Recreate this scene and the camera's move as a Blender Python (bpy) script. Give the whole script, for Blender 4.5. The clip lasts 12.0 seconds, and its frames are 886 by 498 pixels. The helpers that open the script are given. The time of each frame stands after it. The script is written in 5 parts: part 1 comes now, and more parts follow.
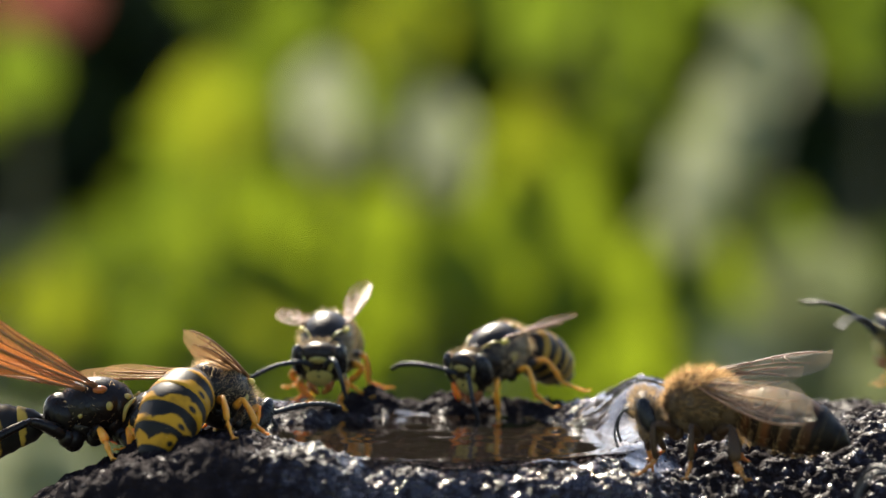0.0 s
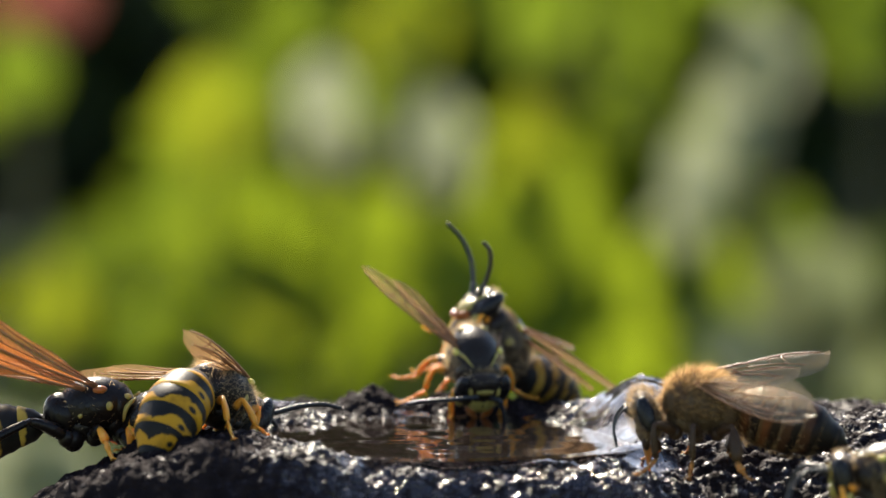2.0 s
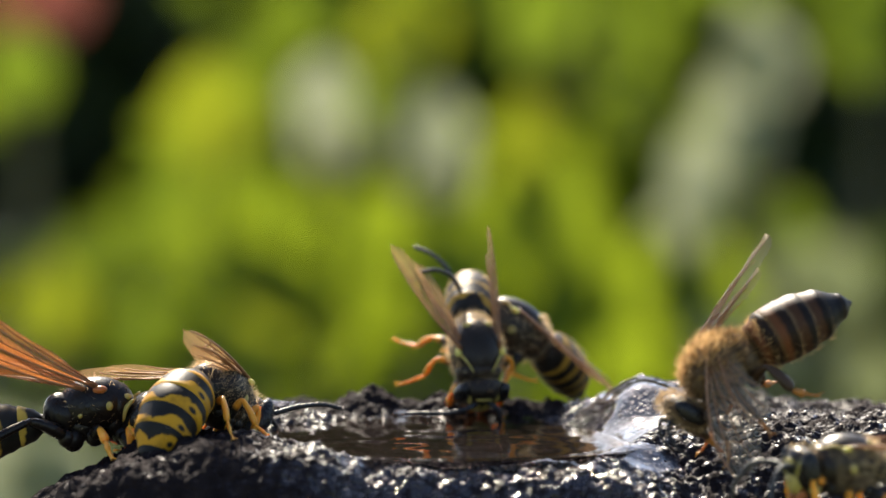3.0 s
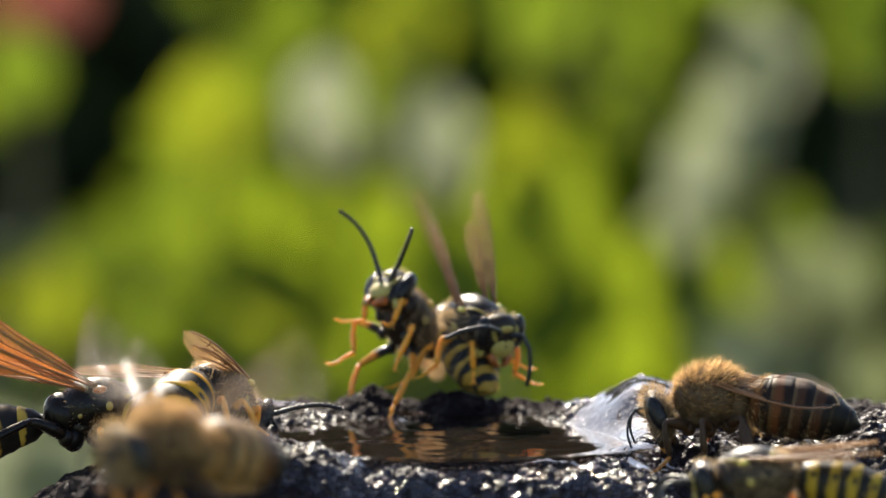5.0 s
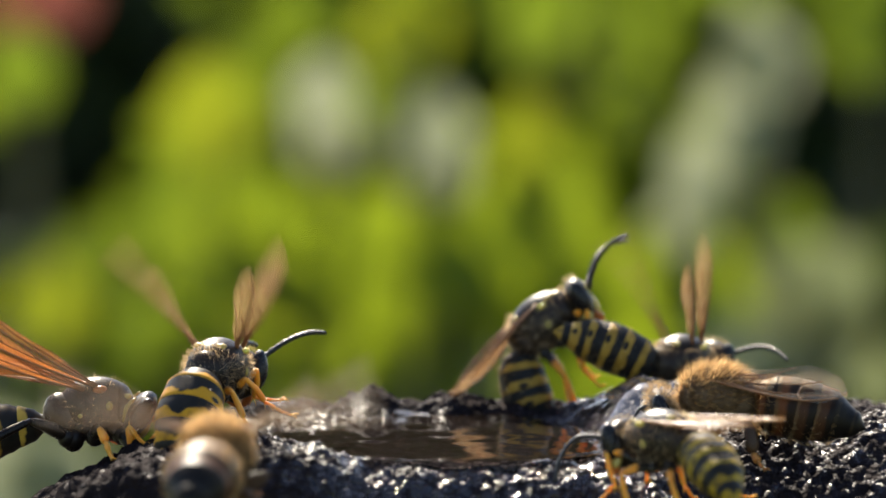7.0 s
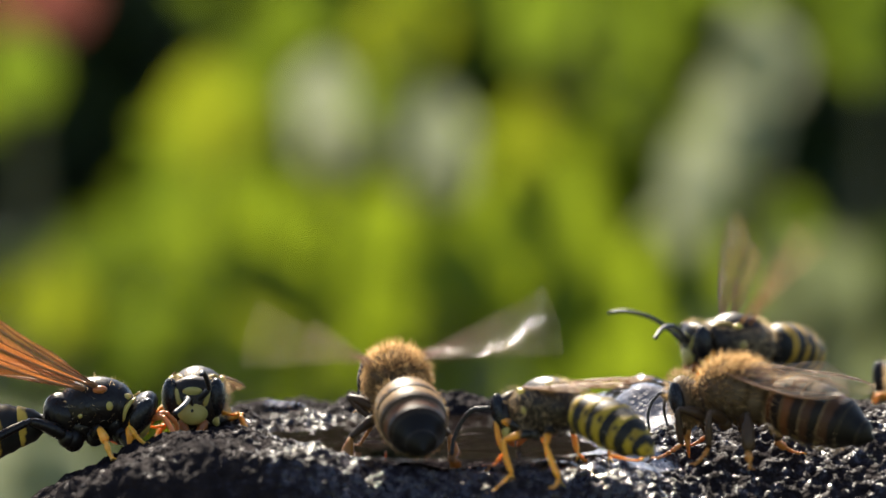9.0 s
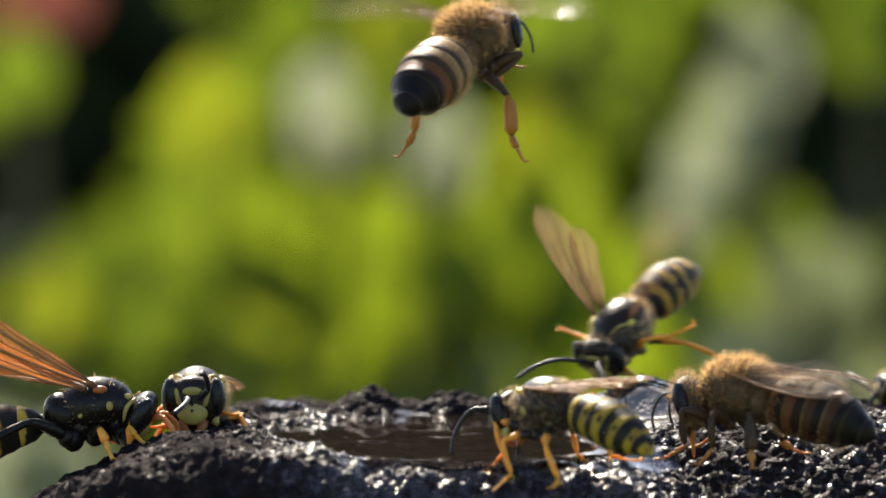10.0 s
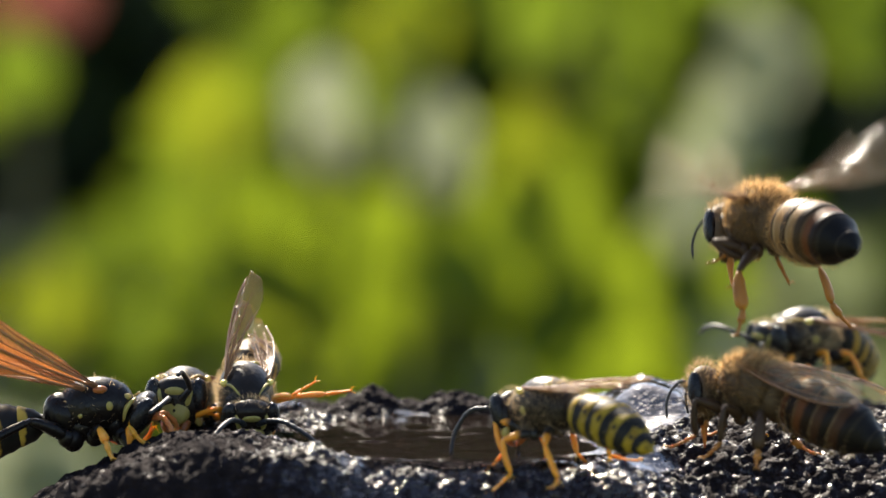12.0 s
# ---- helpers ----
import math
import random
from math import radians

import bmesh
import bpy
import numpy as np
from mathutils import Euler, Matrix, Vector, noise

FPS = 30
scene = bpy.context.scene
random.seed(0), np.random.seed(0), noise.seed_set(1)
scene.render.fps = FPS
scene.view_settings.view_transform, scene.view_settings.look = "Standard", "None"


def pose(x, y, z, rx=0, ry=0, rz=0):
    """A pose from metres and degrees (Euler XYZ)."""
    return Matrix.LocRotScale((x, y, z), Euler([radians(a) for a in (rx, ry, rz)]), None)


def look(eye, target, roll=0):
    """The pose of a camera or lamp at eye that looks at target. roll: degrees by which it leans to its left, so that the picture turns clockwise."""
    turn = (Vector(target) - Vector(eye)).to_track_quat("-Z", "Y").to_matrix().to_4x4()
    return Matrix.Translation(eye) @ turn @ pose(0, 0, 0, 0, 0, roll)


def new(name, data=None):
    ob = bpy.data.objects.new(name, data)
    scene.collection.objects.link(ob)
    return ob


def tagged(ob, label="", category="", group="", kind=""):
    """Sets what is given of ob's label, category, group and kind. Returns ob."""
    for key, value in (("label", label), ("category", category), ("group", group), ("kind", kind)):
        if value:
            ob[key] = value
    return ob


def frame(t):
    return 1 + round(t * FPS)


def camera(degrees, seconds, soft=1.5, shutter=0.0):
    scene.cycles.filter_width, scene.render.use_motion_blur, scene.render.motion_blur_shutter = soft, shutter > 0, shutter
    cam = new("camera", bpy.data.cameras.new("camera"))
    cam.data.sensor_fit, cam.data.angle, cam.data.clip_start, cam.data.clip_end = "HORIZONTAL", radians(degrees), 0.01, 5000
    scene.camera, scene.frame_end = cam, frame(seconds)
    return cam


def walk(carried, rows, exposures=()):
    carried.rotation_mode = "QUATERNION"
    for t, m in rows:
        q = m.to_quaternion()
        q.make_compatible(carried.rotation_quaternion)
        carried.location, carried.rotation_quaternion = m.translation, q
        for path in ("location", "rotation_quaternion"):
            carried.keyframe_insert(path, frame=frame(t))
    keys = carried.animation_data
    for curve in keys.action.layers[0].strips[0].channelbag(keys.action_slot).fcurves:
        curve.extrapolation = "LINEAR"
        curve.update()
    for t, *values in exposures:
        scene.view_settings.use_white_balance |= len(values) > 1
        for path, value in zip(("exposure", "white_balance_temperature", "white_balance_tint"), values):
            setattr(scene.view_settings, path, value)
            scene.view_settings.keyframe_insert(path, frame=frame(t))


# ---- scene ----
cam = camera(10.0, 12.0, soft=1.6, shutter=0.5)
cam.data.dof.use_dof = True
cam.data.dof.focus_distance = 0.299
cam.data.dof.aperture_fstop = 36.0
walk(cam, [(0.0, pose(0, -0.300, 0.037, 85.10, 0, 0)), (12.0, pose(0, -0.300, 0.037, 85.10, 0, 0))], exposures=[(0.0, 1.54), (12.0, 1.54)])

# ---- light: low-haze daylight, the sun behind the stone ----
SUN_ELEVATION, SUN_AZIMUTH = 40.0, -12.0      # azimuth from +y towards +x
world = bpy.data.worlds.new("daylight")
scene.world = world
world.use_nodes = True
sky = world.node_tree.nodes.new("ShaderNodeTexSky")
sky.sky_type = "NISHITA"
sky.sun_disc = False
sky.sun_elevation = radians(SUN_ELEVATION)
sky.sun_rotation = radians(SUN_AZIMUTH)
world.node_tree.links.new(sky.outputs[0], world.node_tree.nodes["Background"].inputs[0])
world.node_tree.nodes["Background"].inputs[1].default_value = 0.095
sun = new("sun", bpy.data.lights.new("sun", "SUN"))
sun.data.energy, sun.data.angle, sun.data.color = 5.0, radians(0.53), (1.0, 0.89, 0.73)
ce = math.cos(radians(SUN_ELEVATION))
toward_sun = Vector((ce * math.sin(radians(SUN_AZIMUTH)), ce * math.cos(radians(SUN_AZIMUTH)), math.sin(radians(SUN_ELEVATION))))
sun.matrix_world = look(toward_sun * 3, (0, 0, 0))


# ---- materials ----
class Shade:
    """A small node-graph writer."""

    def __init__(self, name):
        self.mat = bpy.data.materials.new(name)
        self.mat.use_nodes = True
        self.tree = self.mat.node_tree
        self.bsdf = self.tree.nodes["Principled BSDF"]
        self.out = self.tree.nodes["Material Output"]

    def put(self, socket, value):
        if isinstance(value, bpy.types.NodeSocket):
            self.tree.links.new(value, socket)
        elif isinstance(value, tuple) and len(value) == 3 and socket.type == "RGBA":
            socket.default_value = (*value, 1)
        else:
            socket.default_value = value

    def set(self, **values):
        for key, value in values.items():
            self.put(self.bsdf.inputs[key.replace("_", " ")], value)
        return self

    def math(self, op, a, b=0.0, c=0.0):
        n = self.tree.nodes.new("ShaderNodeMath")
        n.operation = op
        for s, v in zip(n.inputs, (a, b, c)):
            self.put(s, v)
        return n.outputs[0]

    def coords(self, kind="Object"):
        return self.tree.nodes.new("ShaderNodeTexCoord").outputs[kind]

    def noise(self, scale, detail=4.0, rough=0.55, vector=None):
        n = self.tree.nodes.new("ShaderNodeTexNoise")
        self.put(n.inputs["Vector"], vector if vector else self.coords())
        n.inputs["Scale"].default_value, n.inputs["Detail"].default_value, n.inputs["Roughness"].default_value = scale, detail, rough
        return n.outputs["Fac"]

    def cells(self, scale, feature="F1"):
        n = self.tree.nodes.new("ShaderNodeTexVoronoi")
        n.feature = feature
        self.put(n.inputs["Vector"], self.coords())
        n.inputs["Scale"].default_value = scale
        return n.outputs["Distance"]

    def ramp(self, fac, *stops):
        n = self.tree.nodes.new("ShaderNodeValToRGB")
        self.put(n.inputs[0], fac)
        e = n.color_ramp.elements
        while len(e) < len(stops):
            e.new(0.5)
        for el, (p, c) in zip(e, stops):
            el.position, el.color = p, ((*c, 1) if isinstance(c, tuple) else (c, c, c, 1))
        return n.outputs[0]

    def mix(self, fac, a, b):
        n = self.tree.nodes.new("ShaderNodeMix")
        n.data_type = "RGBA"
        self.put(n.inputs[0], fac)
        self.put(n.inputs[6], a)
        self.put(n.inputs[7], b)
        return n.outputs[2]

    def bump(self, height, strength, distance):
        n = self.tree.nodes.new("ShaderNodeBump")
        self.put(n.inputs["Height"], height)
        n.inputs["Strength"].default_value, n.inputs["Distance"].default_value = strength, distance
        self.put(self.bsdf.inputs["Normal"], n.outputs[0])
        return self

    def rand(self):
        return self.tree.nodes.new("ShaderNodeObjectInfo").outputs["Random"]

    def add(self, kind):
        return self.tree.nodes.new(kind)


def chitin(name, dark, light, rough=0.32, scale=900, coat=0.0, sss=0.0, shine=0.35):
    s = Shade(name)
    col = s.mix(s.noise(scale), dark, light)
    r = s.math("MULTIPLY_ADD", s.noise(scale * 1.6), 0.34, rough - 0.15)
    s.set(Base_Color=col, Roughness=r, Coat_Weight=coat, Coat_Roughness=0.2, Specular_IOR_Level=shine)
    if sss:
        s.set(Subsurface_Weight=sss, Subsurface_Radius=(0.0006, 0.0003, 0.0001), Subsurface_Scale=1.0)
    pits = s.math("ADD", s.noise(scale * 4, 3), s.math("MULTIPLY", s.cells(scale * 4.5), 0.5))
    s.bump(pits, 0.4, 0.00006)
    return s.mat


BLACK = chitin("black_chitin", (0.006, 0.0045, 0.0035), (0.028, 0.017, 0.010), 0.36, shine=0.2)
GLOSSY_BLACK = chitin("glossy_black_chitin", (0.004, 0.003, 0.0025), (0.014, 0.009, 0.007), 0.28, shine=0.18)
YELLOW = chitin("yellow_chitin", (0.50, 0.40, 0.07), (0.66, 0.55, 0.13), 0.38, sss=0.2)
PALE_FACE = chitin("pale_yellow_face", (0.27, 0.205, 0.040), (0.42, 0.33, 0.09), 0.42, sss=0.1)
ORANGE = chitin("orange_leg", (0.66, 0.21, 0.012), (0.82, 0.34, 0.03), 0.36, sss=0.35)
AMBER = chitin("amber_leg", (0.64, 0.235, 0.016), (0.80, 0.36, 0.035), 0.38, sss=0.35)
MANDIBLE = chitin("red_brown_mandible", (0.20, 0.052, 0.010), (0.38, 0.125, 0.028), 0.32, sss=0.2)
EYE = chitin("compound_eye", (0.005, 0.005, 0.006), (0.016, 0.012, 0.010), 0.24, 2500, shine=0.25)
ANTENNA = chitin("antenna", (0.008, 0.008, 0.010), (0.022, 0.020, 0.020), 0.42)
RUSTY_ANTENNA = chitin("rust_antenna", (0.42, 0.13, 0.03), (0.60, 0.22, 0.06), 0.4, sss=0.3)
BEE_LEG = chitin("dark_brown_leg", (0.020, 0.011, 0.006), (0.070, 0.036, 0.016), 0.42, shine=0.2)
BEE_FOOT = chitin("orange_brown_foot", (0.30, 0.105, 0.016), (0.46, 0.19, 0.035), 0.42, sss=0.15)
# Brown leg lightened to orange: the glow of backlight is put into the colour.
BEE_BACKLIT_LEG = chitin("backlit_brown_leg", (0.18, 0.060, 0.008), (0.42, 0.165, 0.022), 0.4, shine=0.3)
BEE_SKIN = chitin("brown_bee_skin", (0.060, 0.036, 0.016), (0.14, 0.085, 0.04), 0.6)



def wasp_thigh():
    """Orange-yellow leg joint, black where it leaves the body."""
    s = Shade("black_based_orange_thigh")
    n = s.add("ShaderNodeVectorMath")
    n.operation = "LENGTH"
    s.put(n.inputs[0], s.coords())
    d = s.math("ADD", n.outputs["Value"], s.math("MULTIPLY", s.noise(900, 2), 0.0005))
    orange = s.mix(s.noise(900), (0.60, 0.19, 0.012), (0.80, 0.33, 0.03))
    s.set(Base_Color=s.mix(s.ramp(s.math("MULTIPLY", d, 400.0), (0.50, 0.0), (0.62, 1.0)), (0.010, 0.007, 0.005), orange), Roughness=s.math("MULTIPLY_ADD", s.noise(1500), 0.3, 0.24), Specular_IOR_Level=0.35)
    s.bump(s.noise(3600, 3), 0.35, 0.00005)
    return s.mat


THIGH = wasp_thigh()


def hair(name, dark, light, clear):
    s = Shade(name)
    geo = s.add("ShaderNodeNewGeometry")
    col = s.mix(geo.outputs["Random Per Island"], dark, light)
    s.set(Base_Color=col, Roughness=0.5, Specular_IOR_Level=0.2)
    tr = s.add("ShaderNodeBsdfTranslucent")
    s.put(tr.inputs[0], col)
    m = s.add("ShaderNodeMixShader")
    s.put(m.inputs[0], clear)
    s.put(m.inputs[1], s.bsdf.outputs[0])
    s.put(m.inputs[2], tr.outputs[0])
    s.put(s.out.inputs[0], m.outputs[0])
    return s.mat


BEE_HAIR = hair("tan_hair", (0.13, 0.066, 0.022), (0.88, 0.58, 0.27), 0.62)
BEE_UNDER = hair("brown_hair", (0.045, 0.026, 0.012), (0.20, 0.122, 0.058), 0.3)
BEE_DARK_HAIR = hair("grey_brown_hair", (0.22, 0.13, 0.055), (0.74, 0.53, 0.28), 0.42)
PALE_HAIR = hair("pale_hair", (0.38, 0.25, 0.12), (0.92, 0.70, 0.42), 0.5)


def wasp_band(name, yellow_a, yellow_b, depth, point, dot):
    """Yellow plate with a black fore edge, a point on the midline and a dot on each side."""
    s = Shade(name)
    sep = s.add("ShaderNodeSeparateXYZ")
    s.put(sep.inputs[0], s.coords("UV"))
    u, v = sep.outputs[0], sep.outputs[1]
    a = s.math("ABSOLUTE", u)
    wob = s.math("MULTIPLY", s.math("SUBTRACT", s.noise(800, 3), 0.5), 0.62)
    peak = s.math("MAXIMUM", s.math("MULTIPLY_ADD", a, -point / 0.17, point), 0.0)
    side = s.math("MULTIPLY", s.math("MAXIMUM", s.math("SUBTRACT", a, 0.55), 0.0), 0.35)
    edge = s.math("ADD", s.math("ADD", s.math("ADD", peak, side), depth), wob)
    band = s.math("MULTIPLY", s.math("SUBTRACT", edge, v), 14.0)
    du = s.math("MULTIPLY", s.math("SUBTRACT", a, 0.36), 2.1)
    dv = s.math("SUBTRACT", v, depth + 0.22)
    d = s.math("SQRT", s.math("ADD", s.math("MULTIPLY", du, du), s.math("MULTIPLY", dv, dv)))
    spot = s.math("MULTIPLY", s.math("SUBTRACT", dot, d), 14.0)
    fac = s.math("MINIMUM", s.math("MAXIMUM", s.math("MAXIMUM", band, spot), 0.0), 1.0)
    yellow = s.mix(s.noise(700), yellow_a, yellow_b)
    yellow = s.mix(s.ramp(s.noise(1100, 4), (0.50, 0.0), (0.72, 0.55)), yellow, (0.10, 0.045, 0.008))
    black = s.mix(s.noise(1500), (0.006, 0.006, 0.006), (0.022, 0.018, 0.014))
    s.set(Base_Color=s.mix(fac, yellow, black), Roughness=s.math("MULTIPLY_ADD", s.noise(2200), 0.3, 0.34), Specular_IOR_Level=0.13)
    s.bump(s.noise(5200, 3), 0.22, 0.00005)
    return s.mat


BAND_FIRST = wasp_band("banded_first_plate", (0.40, 0.185, 0.008), (0.56, 0.275, 0.018), 0.60, 0.30, 0.0)
BAND_WIDE = wasp_band("dark_plate_with_yellow_edge", (0.36, 0.22, 0.03), (0.52, 0.34, 0.06), 0.74, 0.0, 0.0)
BAND = wasp_band("banded_plate", (0.40, 0.190, 0.008), (0.56, 0.280, 0.018), 0.54, 0.32, 0.15)
BAND_LAST = wasp_band("banded_tail_plate", (0.40, 0.185, 0.008), (0.56, 0.275, 0.018), 0.44, 0.34, 0.15)
BAND_LIME = wasp_band("narrow_banded_plate", (0.22, 0.145, 0.012), (0.36, 0.240, 0.024), 0.54, 0.34, 0.15)
DULL = ((0.26, 0.145, 0.018), (0.40, 0.24, 0.04))
DULL_FIRST = wasp_band("dull_first_plate", *DULL, 0.66, 0.30, 0.0)
DULL_BAND = wasp_band("dull_banded_plate", *DULL, 0.58, 0.34, 0.17)
DULL_LAST = wasp_band("dull_tail_plate", *DULL, 0.48, 0.36, 0.17)
DULL_BANDS = (DULL_FIRST, DULL_BAND, DULL_BAND, DULL_BAND, DULL_LAST, DULL_LAST)


def bee_band(name, fore, rear, pale, split):
    s = Shade(name)
    sep = s.add("ShaderNodeSeparateXYZ")
    s.put(sep.inputs[0], s.coords("UV"))
    v = s.math("ADD", sep.outputs[1], s.math("MULTIPLY", s.math("SUBTRACT", s.noise(1500, 3), 0.5), 0.22))
    col = s.ramp(v, (0.0, pale), (0.16, pale), (0.24, fore), (split, fore), (split + 0.16, rear), (1.0, rear))
    s.set(Base_Color=s.mix(s.math("MULTIPLY", s.noise(3000), 0.3), col, (0.02, 0.014, 0.01)), Roughness=s.math("MULTIPLY_ADD", s.noise(2500), 0.2, 0.38), Specular_IOR_Level=0.12)
    s.bump(s.noise(6000, 3), 0.25, 0.00005)
    return s.mat


BEE_BROWN = bee_band("brown_bee_plate", (0.12, 0.040, 0.012), (0.016, 0.008, 0.004), (0.10, 0.050, 0.018), 0.46)
# Banded brown plate, paled towards gold by side sunlight put into its colour.
BEE_SUNLIT_BROWN = bee_band("sunlit_brown_bee_plate", (0.24, 0.130, 0.045), (0.045, 0.025, 0.011), (0.34, 0.22, 0.10), 0.52)
BEE_DARK = bee_band("dark_bee_plate", (0.055, 0.023, 0.010), (0.009, 0.006, 0.0045), (0.10, 0.058, 0.028), 0.5)
BEE_TAIL = bee_band("black_bee_tail", (0.005, 0.004, 0.0035), (0.0035, 0.003, 0.003), (0.02, 0.014, 0.008), 0.5)



def membrane(name, tint_a, tint_b, clear):
    """Thin wing skin: partly clear, partly a tinted, shining, light-scattering film."""
    s = Shade(name)
    col = s.mix(s.noise(500, 5), tint_a, tint_b)
    s.set(Base_Color=col, Roughness=0.18, Specular_IOR_Level=0.6)
    s.bump(s.noise(1300, 3), 0.35, 0.0001)
    tl = s.add("ShaderNodeBsdfTranslucent")
    s.put(tl.inputs[0], col)
    body = s.add("ShaderNodeMixShader")
    s.put(body.inputs[0], 0.5)
    s.put(body.inputs[1], s.bsdf.outputs[0])
    s.put(body.inputs[2], tl.outputs[0])
    tp = s.add("ShaderNodeBsdfTransparent")
    s.put(tp.inputs[0], (0.97, 0.93, 0.86))
    m = s.add("ShaderNodeMixShader")
    s.put(m.inputs[0], clear)
    s.put(m.inputs[1], body.outputs[0])
    s.put(m.inputs[2], tp.outputs[0])
    s.put(s.out.inputs[0], m.outputs[0])
    return s.mat


WASP_WING = membrane("smoky_amber_wing", (0.24, 0.13, 0.055), (0.44, 0.28, 0.15), 0.57)
PAPER_WASP_WING = membrane("orange_wing", (0.16, 0.040, 0.010), (0.50, 0.17, 0.045), 0.36)
BEE_WING = membrane("clear_wing", (0.26, 0.20, 0.14), (0.44, 0.36, 0.27), 0.66)
VEIN = chitin("wing_vein", (0.16, 0.07, 0.03), (0.30, 0.14, 0.06), 0.4)


SOAKED = ((10.6, 3.0, 4.4, 6.0), (9.4, -6.8, 4.2, 2.6))     # x, y and radii of the soaked patches of the stone, mm


def lava():
    """Porous lava: black and glistening where it is wet round the pool, brown-grey and dull where it has dried."""
    s = Shade("wet_black_lava")
    sep = s.add("ShaderNodeSeparateXYZ")
    s.put(sep.inputs[0], s.coords())
    x, y, z = sep.outputs
    far_rim = s.math("MULTIPLY_ADD", y, 150.0, -0.9)
    flank = s.math("MULTIPLY_ADD", x, -120.0, -0.62)
    dry = s.math("MINIMUM", s.math("MAXIMUM", s.math("MAXIMUM", far_rim, flank), 0.0), 1.0)
    dry = s.math("MULTIPLY", dry, s.math("LESS_THAN", x, 0.0075))
    lee = s.math("MINIMUM", s.math("MAXIMUM", s.math("MULTIPLY_ADD", x, 280.0, -3.3), 0.0), 1.0)
    dry = s.math("MAXIMUM", dry, s.math("MULTIPLY", lee, 0.55))
    patch = s.math("ADD", s.math("MULTIPLY_ADD", s.noise(1300, 4, 0.65), 0.9, -0.03), s.math("MULTIPLY", dry, 0.24))
    dryness = s.ramp(patch, (0.42, 0.0), (0.60, 1.0))
    wet_rock = s.ramp(s.noise(700, 6, 0.6), (0.3, (0.0085, 0.0066, 0.0100)), (0.7, (0.0230, 0.0170, 0.0250)))
    dry_rock = s.ramp(s.noise(900, 8, 0.65), (0.3, (0.0075, 0.0056, 0.0062)), (0.55, (0.0165, 0.0120, 0.0125)), (0.8, (0.040, 0.0290, 0.0270)))
    s.set(Base_Color=s.mix(dryness, wet_rock, dry_rock), Roughness=s.ramp(dryness, (0.0, 0.15), (0.3, 0.38), (1.0, 0.80)))
    big, small = s.cells(1900), s.cells(4000)
    beads = s.math("ADD", s.math("MULTIPLY", s.math("MULTIPLY", big, big), -1.0), s.math("MULTIPLY", s.math("MULTIPLY", small, small), -0.30))
    beads = s.math("ADD", beads, s.math("MULTIPLY", s.noise(700, 2, 0.5), 0.7))
    grit = s.math("MULTIPLY", s.math("MULTIPLY", s.noise(3200, 5, 0.65), 0.85), s.math("MULTIPLY_ADD", dryness, 0.55, 0.08))
    s.bump(s.math("ADD", beads, grit), 1.0, 0.00034)
    skin = 0.0
    wob = s.math("MULTIPLY_ADD", s.noise(420, 3), 0.5, -0.25)
    for cx, cy, rx, ry in SOAKED:
        dx = s.math("MULTIPLY_ADD", x, 1000 / rx, -cx / rx)
        dy = s.math("MULTIPLY_ADD", y, 1000 / ry, -cy / ry)
        e = s.math("ADD", s.math("SQRT", s.math("ADD", s.math("MULTIPLY", dx, dx), s.math("MULTIPLY", dy, dy))), wob)
        skin = s.math("MAXIMUM", skin, s.ramp(e, (0.88, 1.0), (1.0, 0.0)))
    s.set(Coat_Weight=skin, Coat_Roughness=0.03, Coat_IOR=1.55, Specular_IOR_Level=s.math("MULTIPLY", s.ramp(dryness, (0.0, 0.34), (0.28, 0.10), (1.0, 0.03)), s.math("MULTIPLY_ADD", skin, -0.9, 1.0)))
    return s.mat


LAVA = lava()


def water_material(name, ripple, tint, clear):
    s = Shade(name)
    s.set(Base_Color=tint, Roughness=0.0, IOR=1.33, Transmission_Weight=clear)
    s.bump(s.noise(150, 2), ripple, 0.0004)
    return s.mat


WATER = water_material("still_water", 0.045, (0.42, 0.31, 0.23), 0.975)
DROPLET = water_material("water_droplet", 0.0, (0.95, 0.95, 0.95), 1.0)


def leaf_material(name, dark, light, trans, clear=0.5, gloss=0.4):
    s = Shade(name)
    col = s.mix(s.rand(), dark, light)
    col = s.mix(s.math("MULTIPLY", s.noise(60, 4), 0.5), col, dark)
    s.set(Base_Color=col, Roughness=gloss, Specular_IOR_Level=0.25)
    s.bump(s.noise(160, 3), 0.3, 0.001)
    tl = s.add("ShaderNodeBsdfTranslucent")
    s.put(tl.inputs[0], trans)
    m = s.add("ShaderNodeMixShader")
    s.put(m.inputs[0], clear)
    s.put(m.inputs[1], s.bsdf.outputs[0])
    s.put(m.inputs[2], tl.outputs[0])
    s.put(s.out.inputs[0], m.outputs[0])
    return s.mat


LEAF_YELLOW = leaf_material("yellow_green_leaf", (0.080, 0.105, 0.008), (0.13, 0.155, 0.013), (0.215, 0.250, 0.010), 0.5, 0.7)
LEAF_GREEN = leaf_material("green_leaf", (0.040, 0.068, 0.008), (0.080, 0.110, 0.013), (0.120, 0.170, 0.010), 0.5, 0.7)
LEAF_LIME = leaf_material("lime_green_leaf", (0.066, 0.096, 0.008), (0.125, 0.150, 0.013), (0.188, 0.250, 0.010), 0.55, 0.7)
LEAF_SILVER = leaf_material("silver_green_leaf", (0.17, 0.185, 0.11), (0.25, 0.265, 0.165), (0.24, 0.26, 0.160), 0.5, 0.45)
LEAF_SAGE = leaf_material("sage_leaf", (0.10, 0.115, 0.05), (0.16, 0.18, 0.085), (0.135, 0.155, 0.068), 0.5, 0.6)
